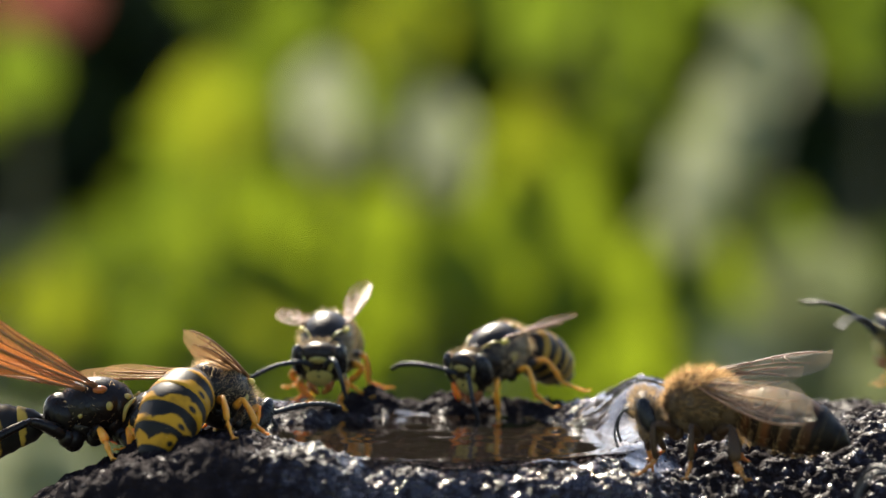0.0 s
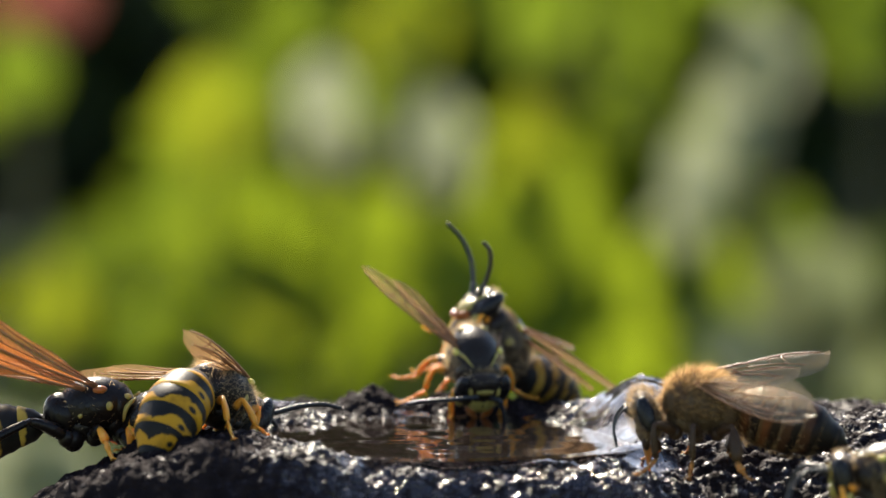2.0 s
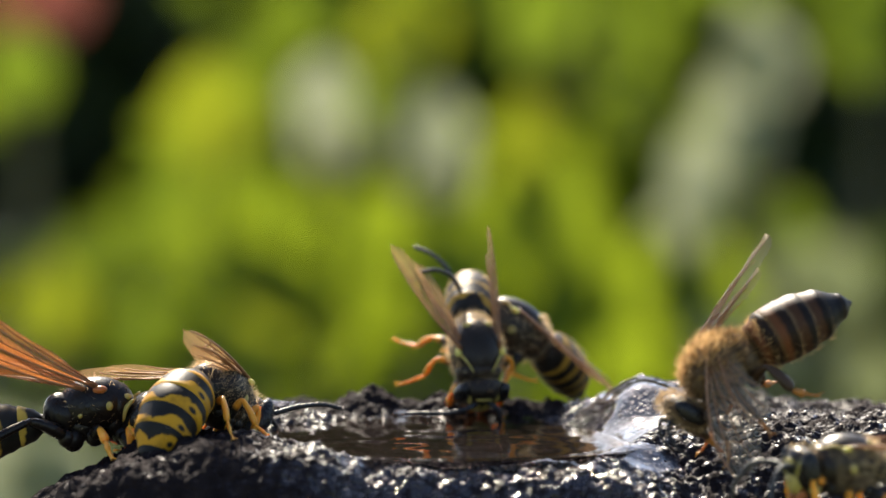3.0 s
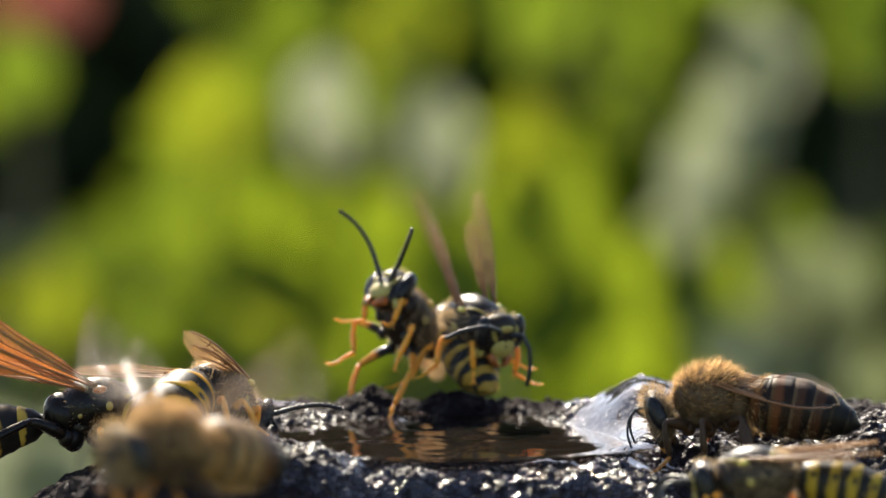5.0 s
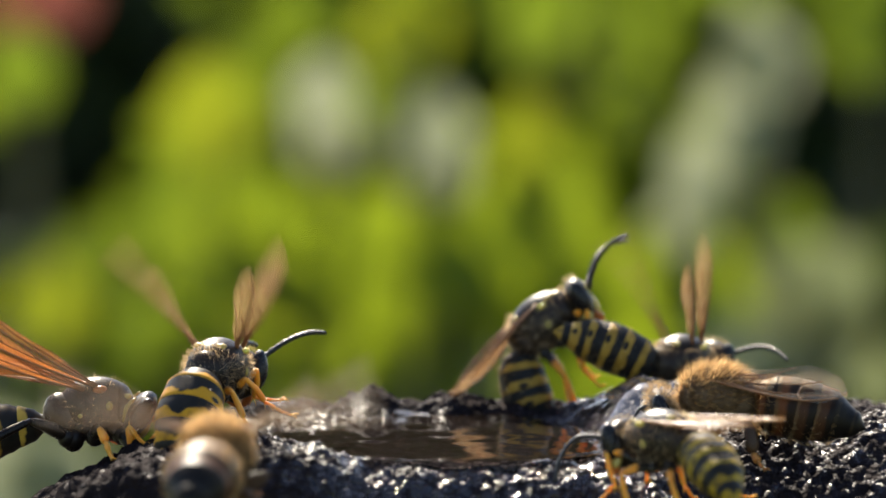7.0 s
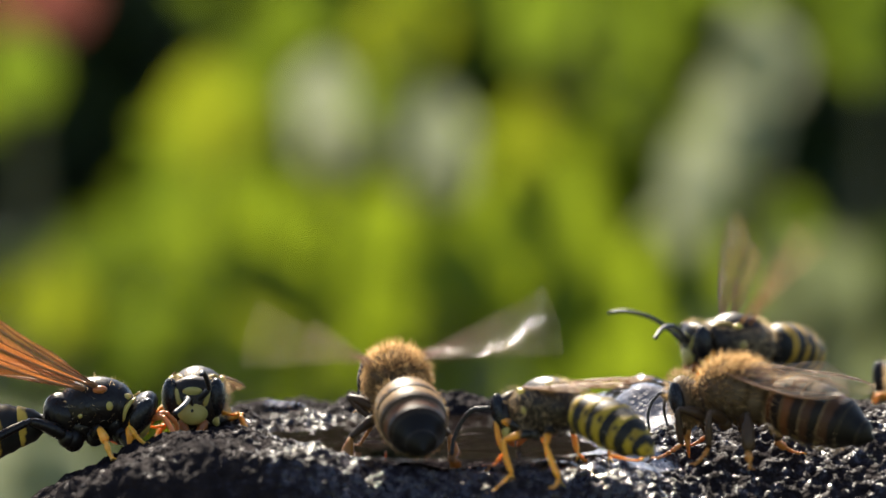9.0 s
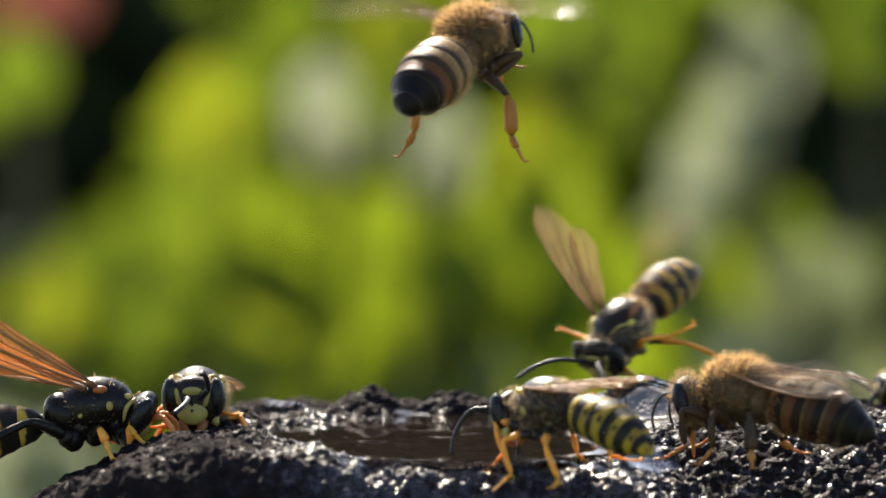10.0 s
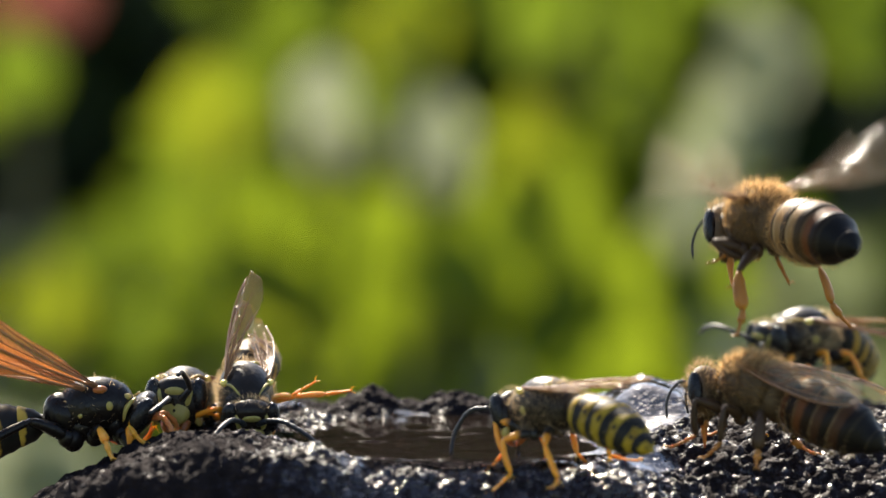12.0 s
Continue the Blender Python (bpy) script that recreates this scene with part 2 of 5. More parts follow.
# Hedge green with the shade between the plants put into its colour.
LEAF_SHADE_DARK = leaf_material("shade_dark_hedge_leaf", (0.012, 0.018, 0.006), (0.030, 0.042, 0.012), (0.032, 0.055, 0.008), 0.3)
LEAF_RUST = leaf_material("rust_red_leaf", (0.07, 0.025, 0.02), (0.13, 0.05, 0.035), (0.20, 0.06, 0.04), 0.4)


def plain(name, a, b, scale, rough=0.8):
    s = Shade(name)
    n = s.noise(scale, 6, 0.6)
    s.set(Base_Color=s.ramp(n, (0.3, a), (0.7, b)), Roughness=rough)
    s.bump(n, 0.6, 0.004)
    return s.mat


STEM = plain("green_brown_stem", (0.05, 0.05, 0.02), (0.13, 0.11, 0.05), 300)
EARTH = plain("mossy_earth", (0.09, 0.11, 0.05), (0.20, 0.22, 0.12), 14)


# ---- mesh helpers (millimetres, scaled on linking) ----
MM = 0.001


def part(name, bm, material, parent=None, label="", at=None, kind="", size=1.0):
    for v in bm.verts:
        v.co *= MM * size
    mesh = bpy.data.meshes.new(name)
    bm.to_mesh(mesh)
    bm.free()
    mesh.shade_smooth()
    mesh.materials.append(material)
    ob = new(name, mesh)
    if parent:
        ob.parent = parent
    if at is not None:
        ob.matrix_basis = at
    if label or kind:
        tagged(ob, label=label, kind=kind)
    return ob


def blob(bm, centre, radii, turn=(0, 0, 0), u=20, v=12):
    m = Matrix.Translation(centre) @ Euler([radians(a) for a in turn]).to_matrix().to_4x4() @ Matrix.Diagonal((*radii, 1))
    bmesh.ops.create_uvsphere(bm, u_segments=u, v_segments=v, radius=1, matrix=m)


def curve(points, n):
    """Points on a smooth curve through the given ones."""
    p = [Vector(q) for q in points]
    p = [2 * p[0] - p[1]] + p + [2 * p[-1] - p[-2]]
    res = []
    spans = len(p) - 3
    for i in range(n + 1):
        f = i / n * spans
        k = min(int(f), spans - 1)
        t = f - k
        a, b, c, d = p[k:k + 4]
        res.append(0.5 * (2 * b + (c - a) * t + (2 * a - 5 * b + 4 * c - d) * t * t + (3 * b - a - 3 * c + d) * t ** 3))
    return res


def tube(bm, pts, radii, seg=8, flat=1.0):
    """A tube through pts; radii one for each, flat squashes it across."""
    pts = [Vector(p) for p in pts]
    side = None
    rings = []
    for i, p in enumerate(pts):
        d = (pts[min(i + 1, len(pts) - 1)] - pts[max(i - 1, 0)]).normalized()
        if side is None:
            side = d.cross(Vector((0, 0, 1)))
            if side.length < 0.05:
                side = d.cross(Vector((0, 1, 0)))
        side = (side - d * side.dot(d)).normalized()
        up = d.cross(side)
        rings.append([bm.verts.new(p + (side * math.cos(a) + up * math.sin(a) * flat) * radii[i]) for a in (2 * math.pi * k / seg for k in range(seg))])
    for a, b in zip(rings, rings[1:]):
        for k in range(seg):
            bm.faces.new((a[k], a[(k + 1) % seg], b[(k + 1) % seg], b[k]))
    bm.faces.new(rings[0][::-1])
    bm.faces.new(rings[-1])


def profile(points, t):
    """Linear-smooth value at t from (t, value) points."""
    for (t0, v0), (t1, v1) in zip(points, points[1:]):
        if t <= t1:
            f = (t - t0) / (t1 - t0)
            f = f * f * (3 - 2 * f)
            return v0 + (v1 - v0) * f
    return points[-1][1]


def hairs(bm, centre, radii, n, length, rnd, turn=(0, 0, 0), keep=None, lean=(-0.4, 0, 0.0), width=0.022):
    """Fine tapering hairs on an ellipsoid: each a thin blade, bent a little, through which light passes."""
    rot = Euler([radians(a) for a in turn]).to_matrix()
    made = 0
    while made < n:
        d = Vector((rnd.gauss(0, 1), rnd.gauss(0, 1), rnd.gauss(0, 1))).normalized()
        if keep and not keep(d):
            continue
        made += 1
        root = Vector(centre) + rot @ Vector((d.x * radii[0], d.y * radii[1], d.z * radii[2]))
        nrm = (rot @ Vector((d.x / radii[0], d.y / radii[1], d.z / radii[2]))).normalized()
        way = (nrm + Vector(lean) + 0.5 * Vector((rnd.uniform(-1, 1), rnd.uniform(-1, 1), rnd.uniform(-1, 1)))).normalized()
        s = way.orthogonal().normalized() * width
        s = Matrix.Rotation(rnd.uniform(0, math.pi), 3, way) @ s
        ln = length * rnd.uniform(0.5, 1.15)
        sag = Vector((rnd.uniform(-1, 1), rnd.uniform(-1, 1), rnd.uniform(-1, 0.4))) * ln * 0.12
        mid = root + way * ln * 0.55 + sag
        a, b, c, d = bm.verts.new(root + s), bm.verts.new(root - s), bm.verts.new(mid - s * 0.7), bm.verts.new(mid + s * 0.7)
        tip = bm.verts.new(root + way * ln)
        bm.faces.new((a, b, c, d))
        bm.faces.new((d, c, tip))


# ---- the stone ----
def smooth(a, b, x):
    f = min(1.0, max(0.0, (x - a) / (b - a)))
    return f * f * (3 - 2 * f)


def fall(d, k, limit):
    """A slope that starts level and steepens up to a limit."""
    if d <= 0:
        return 0.0
    turn = limit / (2 * k)
    return k * d * d if d < turn else k * turn * turn + limit * (d - turn)


def hump(x, y, cx, cy, sx, sy, h):
    return h * math.exp(-((x - cx) / sx) ** 2 - ((y - cy) / sy) ** 2)


def soaked(x, y):
    """1 where a skin of water smooths the stone, on the shoulder of the hollow and on its near edge."""
    wob = 0.25 * noise.noise(Vector((x, y, 3.0)) * 0.5)
    return max(1 - smooth(0.75, 1.1, math.hypot((x - cx) / rx, (y - cy) / ry) + wob) for cx, cy, rx, ry in SOAKED)


def stone_height(x, y, fine=True):
    """Height of the stone in mm over the water level, at x, y in mm."""
    e = math.sqrt(((x - 0.3) / 11.6) ** 2 + ((y + 0.4) / 10.4) ** 2)
    z = -2.4 * (1 - e * e) if e < 1 else 0.75 * (1 - math.exp(-(e - 1) * 7))
    z += hump(x, y, -4.7, 12.6, 2.2, 2.0, 0.9) + hump(x, y, 0.2, 13.0, 3.4, 2.2, 1.15) + hump(x, y, -9.5, 11.5, 2.5, 2.0, 0.2)
    z -= 0.55 * smooth(7.5, 11.5, y) * (1 - smooth(8, 12, x))
    z += hump(x, y, 12.6, 6.8, 3.8, 6.2, 2.25)
    z += 0.25 * smooth(13, 18, x) * smooth(-8, 4, y) - 0.9 * smooth(17, 24, x) * smooth(2, 12, y)
    z -= 2.7 * smooth(9.5, 15, x) * smooth(2, 11, -y)
    z -= 0.95 * smooth(-7, -2, x) * smooth(6, 11, -y)
    z += hump(x, y, -12, -8.5, 4.5, 3.0, 0.55)
    z -= 0.16 * smooth(12.5, 18, -x) * max(0.0, y + 6)
    z -= fall(-13.5 - x, 0.034, 0.9) + fall(-12.3 + 0.7 * smooth(-7, -3, x) - 2.5 * smooth(10, 15, x) - y, 0.20, 1.15) + fall(y - 15.5, 0.04, 0.9) + fall(x - 27, 0.03, 0.8)
    inside = smooth(0.80, 1.08, e)
    p = Vector((x, y, 0))
    z += inside * 0.60 * noise.noise(p * 0.33 + Vector((7, 3, 1)))
    if fine:
        inside *= 1 - 0.9 * soaked(x, y)
        rough = (0.25 + 0.75 * inside) * (1 - 0.85 * soaked(x, y))
        z += rough * 0.30 * noise.noise(p * 0.9 + Vector((1, 9, 4)))
        z += rough * 0.30 * noise.noise(p * 2.2 + Vector((5, 2, 8)))
        d = noise.voronoi(p * 1.0 + Vector((3, 3, 3)))[0]
        z -= inside * (0.12 + 0.20 * smooth(6, 10, y)) * max(0.0, 1 - d[0] / 0.42) ** 0.7
        d = noise.voronoi(p * 1.25)[0]
        z += inside * 0.28 * (0.3 - d[0] * d[0])
        d = noise.voronoi(p * 2.3)[0]
        z += inside * 0.16 * (0.3 - d[0] * d[0])
    return z


def spread(lo, hi, step, reach, grow=1.16):
    """Even steps from lo to hi, then ever longer ones out to the reach on both sides."""
    mid = list(np.arange(lo, hi + step / 2, step))
    out, s = [], step
    while not out or out[-1] < reach:
        s *= grow
        out.append((out[-1] if out else 0) + s)
    return [lo - d for d in out[::-1]] + mid + [hi + d for d in out]


GROUND_Z = -120.0


def build_stone():
    xs, ys = spread(-28, 31, 0.17, 125), spread(-21, 17, 0.17, 125)
    verts, faces = [], []
    for y in ys:
        for x in xs:
            z = stone_height(x, y)
            if z < -8:
                z += 3.0 * noise.noise(Vector((x, y, 0)) * 0.06) * min(1, (-8 - z) / 10)
            verts.append((x * MM, y * MM, max(z, GROUND_Z - 3) * MM))
    w = len(xs)
    for j in range(len(ys) - 1):
        for i in range(w - 1):
            k = j * w + i
            faces.append((k, k + 1, k + w + 1, k + w))
    mesh = bpy.data.meshes.new("lava_stone")
    mesh.from_pydata(verts, [], faces)
    mesh.shade_smooth()
    mesh.materials.append(LAVA)
    return tagged(new("lava_stone", mesh), "wet black porous lava stone with a water-filled hollow", "stone")


def film(bm, cx, cy, rx, ry, lift):
    """A smooth skin of water over the wet stone, sinking into it at its uneven edge."""
    n = 46
    grid = []
    for j in range(n + 1):
        row = []
        for i in range(n + 1):
            x, y = cx + rx * (i / n * 2 - 1), cy + ry * (j / n * 2 - 1)
            e = math.hypot((x - cx) / rx, (y - cy) / ry) + 0.22 * noise.noise(Vector((x, y, 5.0)) * 0.6)
            base = 0.7 * stone_height(x, y, False) + 0.075 * sum(stone_height(x + a, y + b) for a, b in ((0.45, 0.1), (-0.45, -0.1), (0.1, -0.5), (-0.1, 0.5)))
            row.append(bm.verts.new((x, y, base + lift - 0.20 * ((y - cy) / ry) ** 2 - 0.7 * smooth(0.66, 1.0, e))))
        grid.append(row)
    for a, b in zip(grid, grid[1:]):
        for i in range(n):
            bm.faces.new((a[i], a[i + 1], b[i + 1], b[i]))


def build_water():
    bm = bmesh.new()
    rings, seg = 26, 72
    centre = bm.verts.new((0.3, -0.4, 0))
    last = None
    for r in range(1, rings + 1):
        f = r / rings
        row = []
        for k in range(seg):
            a = 2 * math.pi * k / seg
            x, y = 0.3 + 12.9 * f * math.cos(a), -0.4 + 11.7 * f * math.sin(a)
            z = 0.05 * noise.noise(Vector((x * 0.5, y * 0.5, 2.0))) * (1 - f) + 0.10 * smooth(0.82, 1.0, f)
            row.append(bm.verts.new((x, y, z)))
        for k in range(seg):
            if last:
                bm.faces.new((last[k], row[k], row[(k + 1) % seg], last[(k + 1) % seg]))
            else:
                bm.faces.new((centre, row[k], row[(k + 1) % seg]))
        last = row
    for cx, cy, rx, ry, lift in ((3.0, -10.8, 6.8, 1.6, 0.46), (-9.8, 10.6, 1.5, 1.3, 0.34), (-2.0, 10.4, 1.5, 1.0, 0.30)):
        film(bm, cx, cy, rx, ry, lift)
    ob = part("water", bm, WATER)
    return tagged(ob, "shallow brownish still water in the stone's hollow", "water", kind="structure")


stone = build_stone()
water = build_water()


def build_ground():
    bm = bmesh.new()
    xs = sorted({s * v for s in (-1, 1) for v in (0, 60, 130, 220, 350, 600, 1200, 4000, 20000, 120000, 900000)})
    grid = [[bm.verts.new((x, y, GROUND_Z + (6 * noise.noise(Vector((x, y, 0)) * 0.006) if abs(x) < 1500 and abs(y) < 1500 else 0))) for x in xs] for y in xs]
    for a, b in zip(grid, grid[1:]):
        for i in range(len(xs) - 1):
            bm.faces.new((a[i], a[i + 1], b[i + 1], b[i]))
    return tagged(part("ground", bm, EARTH), "mossy pale green-brown earth", "ground", kind="structure")


build_ground()


# ---- background plants ----
def leaf_mesh(name, length, width, material):
    """A broad pointed leaf with a sunk midrib, cupped along and across."""
    bm = bmesh.new()
    n, m = 9, 6
    grid = []
    for i in range(n + 1):
        t = i / n
        half = width / 2 * math.sin(math.pi * min(1, t * 0.98 + 0.02)) ** 0.7 * (1.08 - 0.25 * t)
        row = []
        for j in range(m + 1):
            s = j / m * 2 - 1
            z = 0.10 * width * abs(s) ** 1.5 - 0.10 * length * t * t
            row.append(bm.verts.new((t * length, s * half, z)))
        grid.append(row)
    for a, b in zip(grid, grid[1:]):
        for j in range(m):
            bm.faces.new((a[j], a[j + 1], b[j + 1], b[j]))
    for v in bm.verts:
        v.co *= MM
    mesh = bpy.data.meshes.new(name)
    bm.to_mesh(mesh)
    bm.free()
    mesh.shade_smooth()
    mesh.materials.append(material)
    return mesh


def plant(label, material, x, y, z, w, h, n, size, seed, narrow=0.75, tilt=35, swing=60, lean=0, category="plant", name="garden_plant"):
    """A sprig: stem from the ground, side twigs and n leaves spread about (x, z) over w by h."""
    rnd = random.Random(seed)
    root = new(name)
    root.empty_display_size = 0.01
    root.location = (x * MM, y * MM, GROUND_Z * MM)
    tagged(root, label, category, group="background plants")
    top = z - GROUND_Z
    bm = bmesh.new()
    pts = curve([(0, 6, -2), (rnd.uniform(-6, 6), 8, top * 0.4), (rnd.uniform(-4, 4), 6, top * 0.75), (0, 4, top + h * 0.3)], 14)
    tube(bm, pts, [2.6 - 1.7 * i / 14 for i in range(15)], 7)
    part("stem", bm, STEM, root)
    mesh = leaf_mesh("leaf", size, size * narrow, material)
    twigs = bmesh.new()
    for i in range(n):
        cols = max(1, round(math.sqrt(n * w / h)))
        lines = math.ceil(n / cols)
        fx = (i % cols + 0.5 + rnd.uniform(-0.3, 0.3)) / cols - 0.5
        fz = (i // cols + 0.5 + rnd.uniform(-0.3, 0.3)) / lines - 0.5
        c = Vector((w * fx, rnd.uniform(-6, 6) - 16 * fz, top + h * fz))
        k = rnd.uniform(0.75, 1.15)
        turn = Euler((radians(90 + rnd.uniform(-tilt, tilt)), radians(lean - 90 + rnd.uniform(-swing, swing)), radians(rnd.uniform(-tilt, tilt))))
        leaf = new("leaf", mesh)
        leaf.parent = root
        base = c - turn.to_matrix() @ Vector((size * k / 2, 0, 0))
        leaf.matrix_basis = Matrix.LocRotScale(base * MM, turn, (k, k, k))
        foot = Vector((0, 6, max(8.0, base.z - 14)))
        tube(twigs, curve([foot, (foot + base) / 2 + Vector((0, 3, 2)), base], 5), [0.7] * 6, 5)
    part("twig", twigs, STEM, root)
    return root


def hedge(name, label, material, x0, x1, y0, y1, z0, z1, n, size, seed, hollow=None):
    """A dense bank of small leaves, too many to count."""
    rnd = random.Random(seed)
    verts, faces = [], []
    while len(faces) < 2 * n:
        p = Vector((rnd.uniform(x0, x1), rnd.uniform(y0, y1), rnd.uniform(z0, z1)))
        if noise.noise(p * 0.018 + Vector((seed, 0, 0))) < -0.28 or (hollow and hollow(p)):
            continue
        r = Euler((rnd.uniform(0.7, 2.2), rnd.uniform(-0.8, 0.8), rnd.uniform(0, 6.28))).to_matrix()
        s = size * rnd.uniform(0.6, 1.2)
        k = len(verts)
        for q in ((-0.5, 0, 0), (-0.1, 0.3, 0.06), (-0.1, -0.3, 0.06), (0.28, 0.2, 0.03), (0.28, -0.2, 0.03), (0.5, 0, -0.08)):
            verts.append((p + r @ (Vector(q) * s)) * MM)
        faces += [(k, k + 2, k + 4, k + 5), (k, k + 5, k + 3, k + 1)]
    mesh = bpy.data.meshes.new(name)
    mesh.from_pydata(verts, [], faces)
    mesh.shade_smooth()
    mesh.materials.append(material)
    return tagged(new(name, mesh), label, "hedge", kind="stuff")


def herb_bank(name, label, material, x0, x1, y, z0, z1, step, size, seed):
    """One sheet of upright leaves from the ground up, the upper ones nearer, so that each stands in the sun."""
    rnd = random.Random(seed)
    verts, faces = [], []
    for j in range(int((z1 - z0) / step) + 1):
        for i in range(int((x1 - x0) / step) + 1):
            p = Vector((x0 + step * (i + 0.5 * (j % 2)) + rnd.uniform(-4, 4), y + rnd.uniform(-1, 1), z0 + step * j + rnd.uniform(-4, 4)))
            p.y += 0.25 * (z1 - p.z)
            r = Euler((radians(90 + rnd.uniform(-25, 25)), radians(-90 + rnd.uniform(-50, 50)), radians(rnd.uniform(-25, 25)))).to_matrix()
            s = size * rnd.uniform(0.7, 1.15)
            k = len(verts)
            for q in ((-0.5, 0, 0), (-0.15, 0.32, 0.06), (-0.15, -0.32, 0.06), (0.25, 0.22, 0.03), (0.25, -0.22, 0.03), (0.5, 0, -0.08)):
                verts.append((p + r @ (Vector(q) * s)) * MM)
            faces += [(k, k + 2, k + 4, k + 5), (k, k + 5, k + 3, k + 1)]
    mesh = bpy.data.meshes.new(name)
    mesh.from_pydata(verts, [], faces)
    mesh.shade_smooth()
    mesh.materials.append(material)
    return tagged(new(name, mesh), label, "plant", kind="stuff")


hedge("shrub_foliage", "sunlit mid-green shrub foliage with dark gaps", LEAF_GREEN, -170, 170, 880, 950, GROUND_Z, 4, 1500, 26, 7,
      lambda p: (p.x > 68 and -68 < p.z < -12) or (p.x < -50 and math.sin(p.x * 0.23 + p.z * 0.31) > 0.45) or (p.x < -76 and -66 < p.z < -36) or (-104 < p.x < -58 and p.z > -46) or (-54 < p.x < -37 and p.z > -24)
      or math.hypot(p.x + 17, p.z + 78) < 11 or math.hypot(p.x + 72, p.z + 90) < 12 or math.hypot(p.x - 55, p.z + 80) < 11 or math.hypot(p.x - 90, p.z + 94) < 12)
hedge("low_foliage", "fresh green sunlit foliage between the garden plants", LEAF_LIME, -84, 74, 782, 792, -100, -30, 130, 26, 5,
      lambda p: (p.x < -64 and p.z > -62) or (p.x > 62 and p.z > -44))
# Shade-coloured backdrop; its unseen upper part is added to keep low sky off the pool.
hedge("hedge", "dense green hedge behind the plants, its shade put into the dark leaf colour", LEAF_SHADE_DARK, -520, 520, 1550, 1950, GROUND_Z, 420, 8000, 52, 3)
herb_bank("herb_foliage", "bright green sunlit herb leaves in front of the shrub", LEAF_LIME, -46, 26, 716, -118, -37, 12, 26, 9)
herb_bank("herb_foliage", "bright green sunlit herb leaves in front of the shrub", LEAF_LIME, 22, 50, 714, -118, -47, 12, 26, 10)
YL, GL, SL = "yellow-green sunlit broad-leaved garden plant", "fresh green broad-leaved garden plant", "pale silvery green-leaved garden plant"
plant(YL, LEAF_YELLOW, -48, 720, -23, 2, 2, 1, 24, 11, 0.84, 8, 10, 0)
plant(YL, LEAF_YELLOW, -6, 720, -5, 10, 3, 2, 21, 12, 0.85, 12, 40, 0)
plant(YL, LEAF_GREEN, -85, 720, -15, 3, 7, 1, 22, 13, 0.85, 12, 40, 0)
plant(GL, LEAF_YELLOW, -78, 720, -62, 7, 3, 1, 22, 14, 0.9, 10, 40, 0)
plant(YL, LEAF_YELLOW, -38, 720, -61, 17, 6, 2, 22, 15, 0.85, 12, 40, 0)
plant(GL, LEAF_GREEN, -45, 740, -47, 23, 9, 3, 24, 16, 0.8, 20, 40, 0)
plant(YL, LEAF_YELLOW, -39, 706, -68, 10, 4, 2, 22, 67, 0.85, 12, 40, 0)
plant(SL, LEAF_SILVER, -24, 720, -23, 3, 14, 2, 17, 17, 0.85, 12, 15, 0)
plant(SL, LEAF_SILVER, -1, 720, -30, 3, 13, 2, 17, 18, 0.85, 12, 15, 0)
plant(GL, LEAF_GREEN, -11, 780, -22, 7, 14, 2, 20, 40, 0.8, 20, 40, 0)
plant(YL, LEAF_YELLOW, 17, 722, -29, 2, 22, 2, 16, 19, 0.75, 12, 15, 0)
plant(GL, LEAF_GREEN, 33, 850, -11, 33, 10, 4, 24, 20, 0.8, 20, 40, 0)
plant(GL, LEAF_GREEN, 38, 800, -34, 12, 20, 3, 22, 41, 0.8, 20, 40, 0)
plant(SL, LEAF_SILVER, 64, 720, -10, 3, 5, 2, 20, 21, 0.7, 15, 10, -30)
plant(SL, LEAF_SILVER, 59, 720, -24, 3, 5, 2, 20, 36, 0.8, 15, 10, -30)
plant(SL, LEAF_SILVER, 52, 720, -38, 5, 7, 2, 19, 22, 0.85, 15, 15, -30)
plant(SL, LEAF_SILVER, 49, 720, -49, 8, 7, 3, 18, 42, 0.9, 15, 20, 0)
plant(GL, LEAF_LIME, 6, 720, -57, 13, 10, 3, 22, 23, 0.85, 15, 40, 0)
plant(GL, LEAF_GREEN, 92, 800, -9, 11, 7, 2, 22, 27, 0.75, 20, 40, 0)
plant(GL, LEAF_GREEN, 72, 780, -51, 7, 5, 2, 20, 45, 0.8, 20, 40, 0)
plant(SL, LEAF_SILVER, 60, 720, -71, 8, 6, 2, 18, 35, 0.8, 15, 15, -50)
plant(SL, LEAF_SAGE, 72, 720, -58, 17, 11, 4, 20, 25, 0.8, 15, 20, -40)
plant(SL, LEAF_SAGE, 86, 720, -79, 7, 7, 1, 20, 34, 0.8, 15, 40, 0)
plant(SL, LEAF_SILVER, 11, 720, -76, 2, 2, 1, 9.5, 37, 0.95, 10, 40, 0)
plant(SL, LEAF_SILVER, -80, 690, -92, 24, 7, 3, 24, 33, 0.7, 20, 40, 0)
plant(GL, LEAF_GREEN, -58, 780, -77, 24, 7, 2, 22, 46, 0.8, 20, 40, 0)
plant(GL, LEAF_SAGE, 40, 740, -80, 19, 7, 3, 20, 47, 0.8, 20, 40, 0)
plant("rust-red leaved garden plant in half shade", LEAF_RUST, -92, 850, -5, 18, 8, 3, 20, 28)


# ---- insects (millimetres; x forward, y to the insect's left, z up; origin in the thorax) ----
def body(x, y, z, yaw, pitch=0, roll=0):
    """Pose of an insect: place in mm, heading in degrees (0 along +x, 90 away), nose-up and roll."""
    return Matrix.Translation((x * MM, y * MM, z * MM)) @ Euler((0, 0, radians(yaw))).to_matrix().to_4x4() @ Euler((radians(roll), radians(-pitch), 0)).to_matrix().to_4x4()


def shift(v, size):
    return Matrix.Translation(Vector(v) * MM * size)


